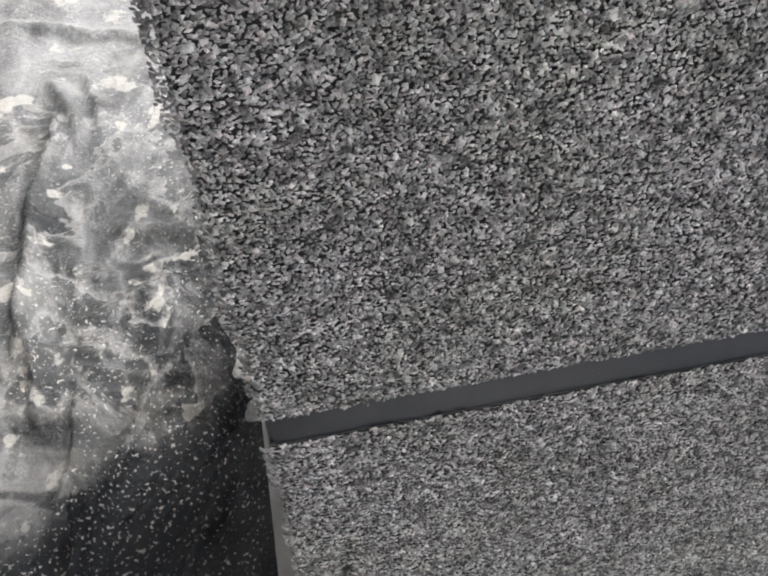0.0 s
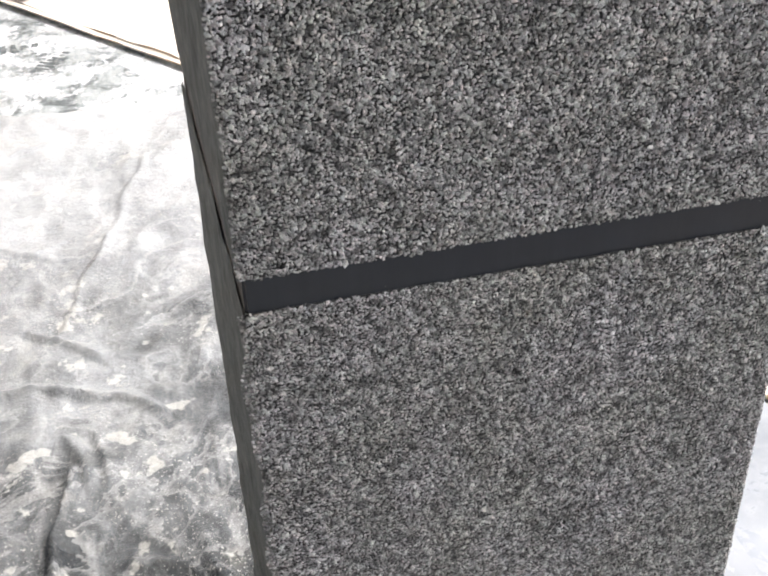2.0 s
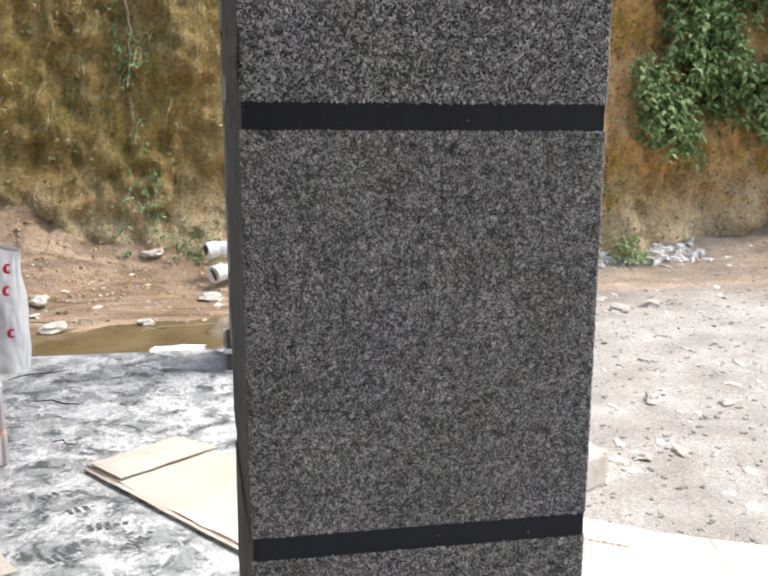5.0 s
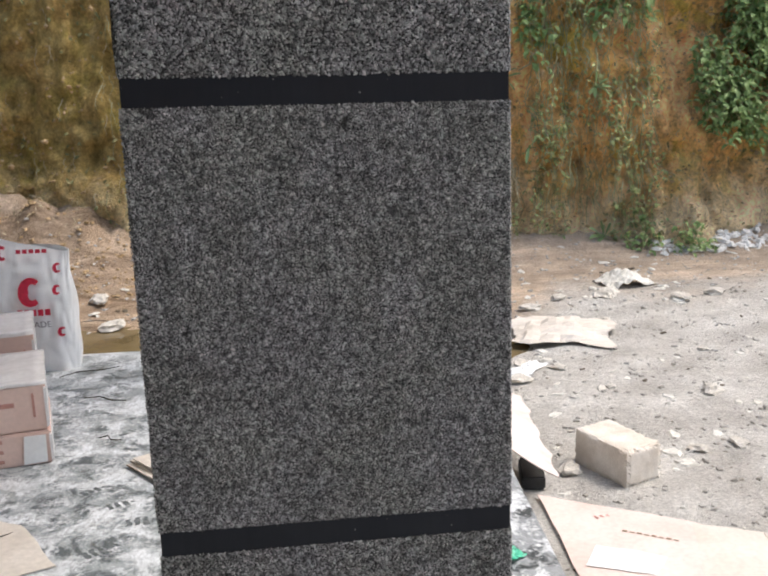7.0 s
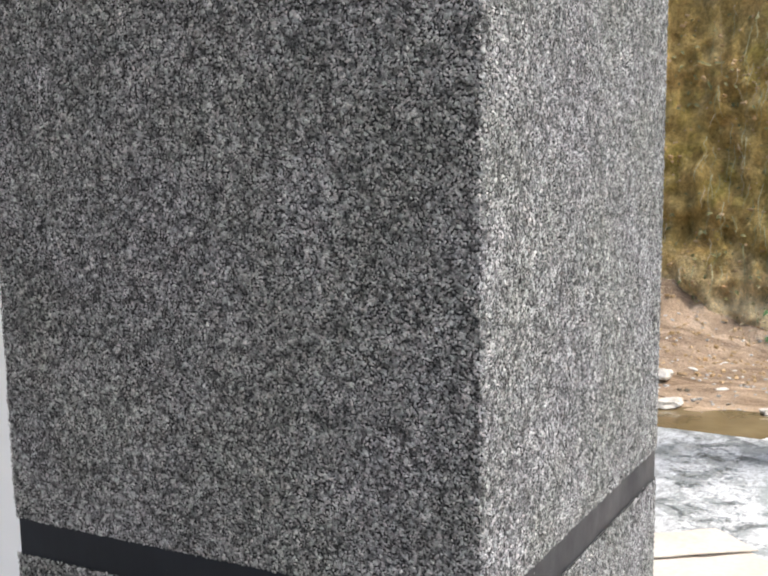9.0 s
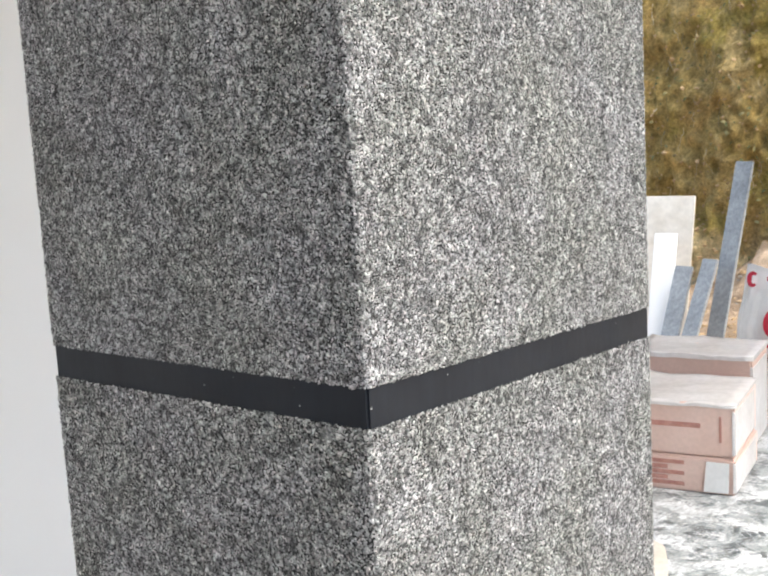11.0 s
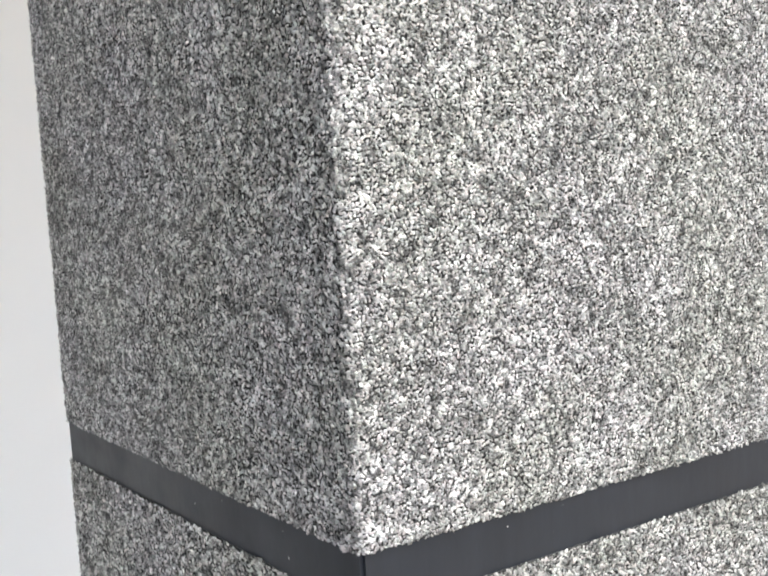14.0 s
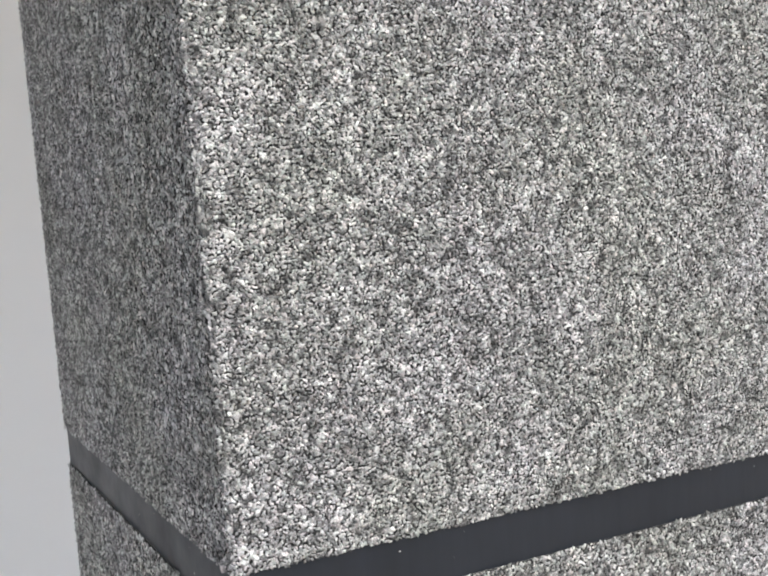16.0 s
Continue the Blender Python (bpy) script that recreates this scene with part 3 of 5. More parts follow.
def column(m, label, chips):
    col = thing("column", m, label, "column", "porch columns", "structure")
    d = HALF - 0.0014
    edges = [0.121] + [z for b in BANDS for z in b] + [TOP]
    part("core", boxed(-d + 0.006, d - 0.006, -d + 0.006, d - 0.006, 0, TOP), M_MORTAR, col)
    for k in range(len(edges) // 2):
        z0, z1 = edges[2 * k], edges[2 * k + 1]
        if chips:
            cells = ((0.0015, 0.005, 0, 0), (0.00145, 0.004, 0, 0), (0.0016, 0.00125, 0, 0),
                     (0.00135, 0.00115, 0, 0), (0.0019, 0.0018, 0, 0))[k] if k < 5 else (0.007, 0.007, 0, 0)
            ob = new("cladding", clad_mesh(z0, z1, cells, 11 + k, k, (0.0045, 0.0045, 0.001, 0.001, 0.0)[k] if k < 5 else 0.0))
            ob.parent = col
            tagged(ob, "rough cladding of black, grey and white granite chips")
            part("mortar_face", mortar_face(z0, z1, k), M_MORTAR, col, "bare dark mortar, trowelled and not yet covered with chips", True)
        else:
            b = HALF
            part("cladding", boxed(-b, b, -b, b, z0, z1, 0.004), M_GREY, col, "smooth grey undercoat, not yet covered with chips")
    for k, (z0, z1) in enumerate(BANDS):
        bm = boxed(-d, d, -d, d, z0 - 0.003, z1 + 0.003, 0.0015)
        if chips:
            for v in bm.verts:
                v.co.z += stray(k, v.co.x, v.co.y)
                if v.co.y > 0:
                    v.co += Vector((0, BACK_R, 0)) if v.co.x > 0 else Vector((-SPLAY, BACK_L, 0))
            bm.normal_update()
            for f in bm.faces:
                f.material_index = 1 if f.normal.x < -0.9 else 0
        part("band", bm, [M_BAND, M_GROOVE], col, "flat charcoal groove between the courses")
    pl = part("plinth", boxed(-0.168, 0.168, -0.168, 0.168, 0.0, 0.118, 0.003), M_PLINTH, col, "dark polished stone plinth")
    part("top_moulding", frame_ring(0.168, 0.014, 0.098, 0.118), M_TRIM, pl, "pale dusty edging strip")
    part("foot_moulding", frame_ring(0.168, 0.014, 0.0, 0.014), M_TRIM, pl, "pale dusty edging strip")
    return col


column(pose(0, 0, 0), "square column clad in rough granite chips with charcoal grooves", True)
column(pose(0.016, 4.05, 0), "square grey column with thin black grooves and dark plinth", False)

# ---- porch ----
GROUND = -0.38
floor = tagged(obj("floor", boxed(-2.5, 0.178, -4.5, 4.27, -0.5, 0.0), M_FLOOR), "dark polished granite floor covered in white dust", "floor", kind="structure")
edge = tagged(obj("floor_border", boxed(0.182, 0.485, -4.5, 4.22, -0.5, 0.0, 0.004), M_STEP), "dark granite border strip smeared with white plaster dust", "floor", kind="structure")
tagged(obj("joint", boxed(0.178, 0.184, -4.5, 4.25, -0.4, 0.0015), M_NOSE, edge), "white grout line")
step = tagged(obj("step", boxed(0.487, 0.80, -4.5, 4.45, -0.5, -0.19, 0.004), M_STEP), "dark granite step smeared with white plaster dust", "step", kind="structure")
tagged(obj("riser", boxed(0.4855, 0.4875, -4.5, 4.22, -0.19, -0.03), M_NOSE, step), "riser white with dust")
tagged(obj("wall_west", boxed(-2.2, -2.0, -4.7, 3.9, -0.5, TOP), M_WHITE), "plain white painted house wall beside the porch", "wall", kind="structure")
# unseen wall, added to hold off sky and throw rose light on the column
tagged(obj("unseen_wall_south", boxed(-2.0, 1.3, -2.8, -2.6, -0.5, TOP), M_ROSE), "unseen pale rose wall, added to tint light on the column", "wall", kind="structure")
# two unseen slabs, added overhead to shade the column's front and the wall
tagged(obj("ceiling", boxed(-2.2, 0.58, -1.3, 4.4, TOP, TOP + 0.2), M_SLAB), "unseen concrete slab over the columns, added to shade the porch", "ceiling", kind="structure")
tagged(obj("ceiling", boxed(-2.2, 0.9, -4.7, -1.302, TOP, TOP + 0.2), M_SLAB), "unseen concrete slab south of the porch, added to block high sky", "ceiling", kind="structure")


# ---- ground and bank ----
def ground_z(x, y):
    z = GROUND + (0.022 if y > 4.4 else 0.004) * noise.noise(Vector((x * 1.3, y * 1.3, 0))) + 0.006 * noise.noise(Vector((x * 5, y * 5, 2)))
    # shallow puddle along the foot of the bank, narrow and broken towards the east
    k = min(1.0, max(0.0, (x + 0.3) / 0.8))
    py = (6.0 + 0.25 * math.sin(x * 0.9)) * (1 - k) + (6.42 + 0.08 * math.sin(x * 3)) * k
    px = max(0.0, 1 - max(0.0, abs(x + 0.85) - 1.7) / 0.7)
    z -= 0.07 * px * math.exp(-((y - py) / (0.42 - 0.2 * k)) ** 2)
    z -= 0.055 * math.exp(-((x - 1.02) / 0.35) ** 2 - ((y - 5.22) / 0.26) ** 2)
    z += (0.020 * noise.noise(Vector((x * 2.5, y * 6, 8))) + 0.014 * noise.noise(Vector((x * 6, y * 11, 3)))) * math.exp(-((y - 6.0) / 0.9) ** 2)
    # spoil heap of orange clay
    h = 0.50 * math.exp(-((x + 2.1) / 1.2) ** 2) * math.exp(-((y - 7.9) / 0.8) ** 2)
    h += 0.20 * math.exp(-((y - 8.0) / 0.6) ** 2)
    return z + h * (1 + 0.3 * noise.noise(Vector((x * 3, y * 3, 5))) + 0.25 * noise.noise(Vector((x * 7, y * 7, 5))))


def ground_mesh():
    xs = [-60, -30, -14, -8] + [-5 + 0.08 * i for i in range(157)] + [9, 12, 20, 40, 70]
    ys = [-60, -30, -15, -8, -5, -2] + [0.5 + 0.08 * i for i in range(107)] + [11, 16, 30, 60]
    bm = bmesh.new()
    vs = [[bm.verts.new((x, y, ground_z(x, y) if y < 9.5 else GROUND)) for y in ys] for x in xs]
    for i in range(len(xs) - 1):
        for j in range(len(ys) - 1):
            bm.faces.new((vs[i][j], vs[i + 1][j], vs[i + 1][j + 1], vs[i][j + 1]))
    return bm


tagged(obj("ground", ground_mesh(), M_SOIL, smooth=True), "trodden pale building-site ground with clay and grit", "ground", kind="structure")
tagged(obj("water", grid(40, 14, lambda u, v: (-3.6 + 5.4 * u, 4.8 + 2.05 * v, GROUND - 0.026)), M_WATER), "shallow puddle of brown muddy water", "water", kind="structure")


def bank_y(x, z):
    p = Vector((x, z, 0))
    y = 7.75 + 0.16 * z + 0.28 * noise.noise(p * 0.5) + 0.16 * noise.noise(Vector((x * 1.4, z * 0.7, 3)))
    y += 0.13 * noise.noise(Vector((x * 4, z * 2.6, 7))) + 0.085 * noise.noise(Vector((x * 11, z * 6.5, 1)))
    # slumped shelves and ribs of harder soil
    y -= 0.055 * (1 - 2.4 * abs(noise.noise(Vector((x * 3.1 + 0.8 * z, z * 5.5, 11))))) * max(0.0, 0.5 + noise.noise(Vector((x * 0.9, z * 1.1, 6))))
    y -= 0.016 * (1 - 2.4 * abs(noise.noise(Vector((x * 7.5, z * 9.0, 15)))))
    return y + 0.02 * noise.noise(Vector((x * 30, z * 18, 4)))


def bank_mesh():
    xs = [-30, -18, -11, -8] + [-6 + 0.035 * i for i in range(372)] + [8, 10, 14, 20, 32]
    zs = [-0.6 + 0.032 * i for i in range(88)] + [2.5, 3.0, 3.6, 4.4, 5.2]
    bm = bmesh.new()
    vs = [[bm.verts.new((x, bank_y(x, z), z)) for z in zs] for x in xs]
    for c, x in zip(vs, xs):
        c.append(bm.verts.new((x, 16, 6.5)))
        c.append(bm.verts.new((x, 60, 9)))
    for i in range(len(xs) - 1):
        for j in range(len(vs[0]) - 1):
            bm.faces.new((vs[i][j], vs[i + 1][j], vs[i + 1][j + 1], vs[i][j + 1]))
    return bm


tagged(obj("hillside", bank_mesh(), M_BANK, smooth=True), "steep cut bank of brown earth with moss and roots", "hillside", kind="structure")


# ---- plastic sheet on the porch floor ----
CREASES = [(-0.45, 0.975, -0.35, 0.893, 0.010), (-0.35, 0.893, -0.22, 0.845, 0.006), (-0.485, 0.842, -0.375, 0.805, 0.010), (-0.375, 0.805, -0.27, 0.747, 0.011),
           (-0.399, 0.613, -0.416, 0.443, 0.018), (-0.416, 0.443, -0.414, 0.309, 0.018), (-0.414, 0.309, -0.400, 0.225, 0.014),
           (-0.305, 0.546, -0.21, 0.529, 0.005), (-0.44, 0.262, -0.355, 0.270, 0.006), (-0.40, 0.69, -0.375, 0.62, 0.014), (-0.355, 0.69, -0.345, 0.615, 0.010),
           (-0.30, 0.425, -0.205, 0.372, 0.013), (-0.315, 0.365, -0.205, 0.362, 0.010), (-0.335, 0.315, -0.205, 0.352, 0.011), (-0.27, 0.455, -0.20, 0.382, 0.008),
           (-0.20, 0.240, -0.285, 0.200, 0.026), (-0.285, 0.200, -0.345, 0.085, 0.030), (-0.345, 0.085, -0.36, -0.05, 0.024),
           (-0.36, 0.20, -0.375, 0.06, 0.012), (-0.62, 0.55, -0.85, 0.40, 0.016), (-0.55, 0.10, -0.80, -0.10, 0.02), (-0.70, 0.80, -0.95, 0.85, 0.015),
           (-0.25, 1.58, -0.33, 1.27, 0.006), (-0.33, 1.27, -0.41, 0.985, 0.006), (-0.60, 1.30, -0.42, 1.22, 0.006), (-0.75, 1.62, -0.45, 1.70, 0.007)]


def sheet_z(x, y):
    z = 0.006 + 0.010 * (0.5 + noise.noise(Vector((x * 7, y * 7, 1)))) + 0.005 * (1 - abs(noise.noise(Vector((x * 11, y * 8, 9)))) * 3) + 0.0025 * noise.noise(Vector((x * 25, y * 25, 4)))
    for x0, y0, x1, y1, h in CREASES:
        dx, dy = x1 - x0, y1 - y0
        L = math.hypot(dx, dy)
        s = ((x - x0) * dx + (y - y0) * dy) / L
        d = ((x - x0) * dy - (y - y0) * dx) / L + 0.012 * noise.noise(Vector((s * 9, h * 90, 0)))
        over = max(0.0, -s, s - L)
        # one side steep, the other falling away slowly
        w = 0.0035 if d > 0 else 0.013
        z += 1.15 * h * math.exp(-abs(d / w) ** 1.4) * math.exp(-(over / 0.03) ** 2)
    # the sheet is pushed up against the column's foot
    r = math.hypot(min(0.0, x + 0.17), max(0.0, y - 0.22) + min(0.0, y + 0.15))
    z += 0.085 * math.exp(-(r / 0.06) ** 1.5) * (0.75 + 0.6 * noise.noise(Vector((x * 16, y * 16, 2))))
    # folds fan out from where it is gathered at the column
    r2 = math.hypot(x + 0.17, y - 0.20)
    a = math.atan2(y - 0.20, x + 0.17) % (2 * math.pi)
    fold = 1 - 2.2 * abs(noise.noise(Vector((a * 3.4, r2 * 2.0, 3)))) ** 0.7
    fold += 0.5 * (1 - 2.2 * abs(noise.noise(Vector((a * 8.0, r2 * 5.0, 8)))) ** 0.7)
    z += 0.013 * max(0.0, fold) * math.exp(-(r2 / 0.36) ** 2) * min(1.0, r2 / 0.08)
    return max(z, 0.003)


def sheet_mesh():
    def f(u, v):
        y = -0.75 + 2.62 * v
        k = min(1.0, max(0.0, (y - 0.21) / 0.5))
        x = -1.35 + (1.165 + 0.335 * k * k * (3 - 2 * k)) * u
        if v > 0.96:
            y += (v - 0.96) / 0.04 * (0.17 * noise.noise(Vector((x * 4, 0, 6))) + 0.018 * noise.noise(Vector((x * 15, 0, 2))) - 0.12 * (x + 0.43))
        return (x, y, sheet_z(x, y))
    return grid(250, 540, f)


tagged(obj("plastic_sheet", sheet_mesh(), M_SHEET, smooth=True), "crumpled clear plastic sheet speckled with white plaster, on the floor", "plastic sheet")


# ---- plaster droppings on the near column's plinth ----
drop_rng = random.Random(17)
for x, y, r in ((-0.180, 0.176, 0.011), (-0.190, 0.150, 0.009), (-0.172, 0.190, 0.009), (-0.168, 0.120, 0.010), (-0.186, 0.105, 0.007), (-0.163, 0.150, 0.012), (-0.165, 0.06, 0.009)):
    o = tagged(obj("plaster_lump", lump(r, drop_rng.randint(1, 90), (1.0, 1.5, 0.45), 0.7, 3), M_DROP), "pale lump of dried plaster on the plinth", "plaster", "plaster droppings")
    o.matrix_world = pose(x, y, 0.1175, 0, 0, drop_rng.uniform(0, 180))

# ---- cardboard ----
def card(name, corners, label, material=M_CARD, thick=0.004, wave=0.012, seed=1, layers=1, flap=None, ragged=0.01, cut=False):
    """A flattened box: one or two layers, with its brown cut edge."""
    t = thing(name, pose(0, 0, 0), label, "cardboard", "flattened cardboard")
    for k in range(layers):
        off = Vector((0.012 * k, 0.015 * k, 0.006 * k))
        cs = [Vector(c) + off for c in corners]
        part("layer", slab_poly(cs, thick, 14, wave, seed + k, ragged), [material], t)
        if cut:
          part("torn_edge", tube(bmesh.new(), [cs[0].lerp(cs[1], i / 12) + Vector((0, 0, thick * 0.5 + wave * (0.5 + noise.noise((cs[0].lerp(cs[1], i / 12)) * 2.2 + Vector(((seed + k) * 3.1, (seed + k) * 1.7, 0)))
             + 0.4 * noise.noise((cs[0].lerp(cs[1], i / 12)) * 6 + Vector(((seed + k) * 3.1, (seed + k) * 1.7, 0))))))
             for i in range(13)], [0.0014] * 13, 5), M_CORE, t, "dark corrugated cut edge")
    if flap:
        part("flap", slab_poly(flap, thick, 8, wave * 0.6, seed + 9, ragged), [material], t)
    return t


card("cardboard_sheet", [(-0.69, 2.80, 0.006), (-0.09, 2.02, 0.006), (0.06, 2.58, 0.006), (-0.38, 3.04, 0.006)],
     "bleached folded cardboard lying on the dusty floor", M_CARD, 0.004, 0.012, 2, 2, cut=True,
     flap=[(-0.665, 2.80, 0.026), (-0.55, 2.645, 0.026), (-0.20, 2.90, 0.026), (-0.36, 3.035, 0.026)])
card("cardboard_sheet", [(-1.55, 1.75, 0.004), (-0.80, 2.07, 0.004), (-0.97, 2.36, 0.004), (-1.5, 2.62, 0.004)],
     "pale cardboard lying flat before the carton", M_CARD, 0.004, 0.004, 5, 1)
card("cardboard_sheet", [(0.93, 2.35, GROUND + 0.009), (1.32, 2.10, GROUND + 0.009), (1.50, 2.74, GROUND + 0.009), (0.93, 3.10, GROUND + 0.009)],
     "pinkish flattened carton with faded print on the ground", M_PINK, 0.003, 0.004, 3, 1)
card("cardboard_sheet", [(1.29, 2.11, GROUND + 0.0125), (2.05, 1.75, GROUND + 0.0125), (2.1, 2.45, GROUND + 0.0125), (1.47, 2.74, GROUND + 0.0125)],
     "pale flattened carton panel on the ground", M_CARD, 0.003, 0.004, 7, 1,
     flap=[(1.62, 2.20, GROUND + 0.0175), (1.98, 2.05, GROUND + 0.0175), (2.02, 2.42, GROUND + 0.022), (1.70, 2.62, GROUND + 0.0175)])
card("cardboard_sheet", [(0.925, 0.85, GROUND + 0.030), (1.75, -0.45, GROUND + 0.012), (2.55, 2.10, GROUND + 0.009), (0.97, 2.08, GROUND + 0.009)],
     "large sun-bleached cardboard sheet spattered with mortar", M_CARD, 0.003, 0.003, 4, 1)
card("cardboard_sheet", [(0.03, 2.09, 0.016), (0.20, 2.18, 0.004), (0.20, 2.44, 0.004), (0.03, 2.46, 0.016)],
     "pink cardboard flap lying beside the folded sheet", M_PINK, 0.003, 0.006, 12, 1)
bent = thing("cardboard_sheet", pose(0, 0, 0), "bent pink and white cardboard draped over the step", "cardboard", "flattened cardboard")


def draped(u, v):
    """The sheet lies on the step and bends down over its edge, with torn, wavy borders."""
    y = 3.13 + (3.99 - 3.13) * v
    x = 0.555 + 0.07 * v + (0.385 - 0.02 * v) * u
    e = min(u, 1 - u, v, 1 - v)
    if e < 0.03:
        x += 0.020 * noise.noise(Vector((x * 9, y * 9, 2)))
        y += 0.024 * noise.noise(Vector((x * 11, y * 7, 5)))
    z = -0.178 + 0.010 * (0.6 + noise.noise(Vector((x * 6, y * 5, 3)))) + 0.005 * noise.noise(Vector((x * 17, y * 14, 3)))
    over = max(0.0, x - 0.80)
    y -= 1.45 * over * (1 - 0.7 * v)
    return (x + 0.25 * over, y, z + 0.025 * math.sin(math.pi * min(1.0, u * 1.1)) - 0.32 * over)


bm = grid(30, 44, draped)
r = bmesh.ops.extrude_face_region(bm, geom=bm.faces[:])
for g in r["geom"]:
    if isinstance(g, bmesh.types.BMVert):
        g.co.z += 0.004
bmesh.ops.recalc_face_normals(bm, faces=bm.faces[:])
part("layer", bm, M_PALE, bent)
# black box added to fill the shaded gap; no tray is known here
black = thing("dark_gap_box", pose(0.945, 3.27, GROUND + 0.002, 0, 0, -8), "black box standing in for the dark gap under the cardboard", "tray")
part("tray", boxed(-0.05, 0.05, -0.11, 0.11, 0, 0.06, 0.008), M_DARK, black)

# faded print and a paper on the pink carton
pr = thing("printed_paper", pose(1.13, 2.50, GROUND + 0.0155, 0, 0, -28), "white printed paper lying on the pink carton", "paper")
part("sheet", slab_poly([(-0.14, -0.09, 0), (0.12, -0.08, 0), (0.13, 0.07, 0), (-0.13, 0.08, 0)], 0.0008, 8, 0.003, 3, 0.012), M_PAPER, pr)
mk = thing("print_patch", pose(1.27, 2.665, GROUND + 0.0165, 0, 0, -31), "row of faded brown print on the carton", "print")
for k in range(8):
    part("print_bar", boxed(-0.11 + 0.028 * k, -0.11 + 0.028 * k + 0.019, 0, 0.012 - 0.004 * (k % 2), 0, 0.001), M_CORE, mk)
st = thing("print_patch", pose(1.14, 2.86, GROUND + 0.0165, 0, 0, 20), "small smudged red stamp on the carton", "print")
for k in range(3):
    part("print_bar", boxed(-0.035 + 0.024 * k, -0.035 + 0.024 * k + 0.010, -0.012, 0.016 - 0.008 * k, 0, 0.001), M_INK, st)


# ---- cartons and sack ----
def carton(m, w, d, h, label, wrap=True, printed=True):
    t = thing("carton", m, label, "box", "stacked cartons")
    body = part("body", boxed(0, w, 0, d, 0, h, 0.008), M_BOX, t)
    part("lid_seam", boxed(0.01, w - 0.01, d / 2 - 0.002, d / 2 + 0.002, h, h + 0.002), M_CORE, t, "dark seam between the lid flaps")
    if wrap:
        bm = boxed(-0.004, w + 0.004, -0.004, d + 0.004, h * 0.965, h + 0.006)
        bmesh.ops.subdivide_edges(bm, edges=bm.edges[:], cuts=12, use_grid_fill=True)
        for v in bm.verts:
            k = noise.noise(Vector((v.co.x * 14, v.co.y * 14, v.co.z * 20)))
            v.co += Vector((0.004 * k, 0.004 * noise.noise(v.co * 19), 0.007 * k + 0.006 * noise.noise(v.co * 31) if v.co.z > h else 0.006 * k))
        part("wrap", bm, M_TAPE, t, "cloudy wrinkled plastic wrap over the top", True)
    part("edge_tape", boxed(w - 0.012, w + 0.003, -0.003, d * 0.9, 0.01, h * 0.9, 0.004), M_TAPE, t, "cloudy plastic film along the corner")
    if printed:
        for k in range(5):
            part("print_bar", boxed(0.06, w * (0.70 - 0.10 * (k % 2)), -0.002, -0.0005, h * (0.16 + 0.15 * k), h * (0.16 + 0.15 * k) + 0.014), M_INK, body, "faded red print")
    else:
        part("print_bar", boxed(w * 0.5, w * 0.8, -0.002, -0.0005, h * 0.55, h * 0.55 + 0.018), M_INK, body, "faded brown print")
        part("side_strap", boxed(w * 0.91, w * 0.925, -0.002, -0.0005, h * 0.3, h * 0.8), M_INK, t, "torn tape end")
    return t


CARTON = pose(-1.546, 2.778, 0.0, 0, 0, 12.4)
THIRD = pose(-1.60, 3.325, 0.0, 0, 0, 12.4)
carton(CARTON, 0.585, 0.42, 0.130, "brown carton with faded red print and clear film", False)
carton(CARTON @ pose(0.002, 0.003, 0.132, 0, 0, 0.4), 0.58, 0.418, 0.185, "brown carton wrapped in cloudy plastic on another carton", True, False)
carton(THIRD, 0.48, 0.34, 0.37, "tall brown carton wrapped in plastic behind two stacked ones", True, False)
lab = thing("shipping_label", CARTON @ pose(0.523, -0.0035, 0.062, 90, 0, 0), "blank white paper label stuck to the carton", "label")
part("sheet", slab_poly([(-0.046, -0.054, 0), (0.040, -0.052, 0), (0.043, 0.056, 0), (-0.036, 0.057, 0)], 0.001, 4, 0.002, 3), M_PAPER, lab)


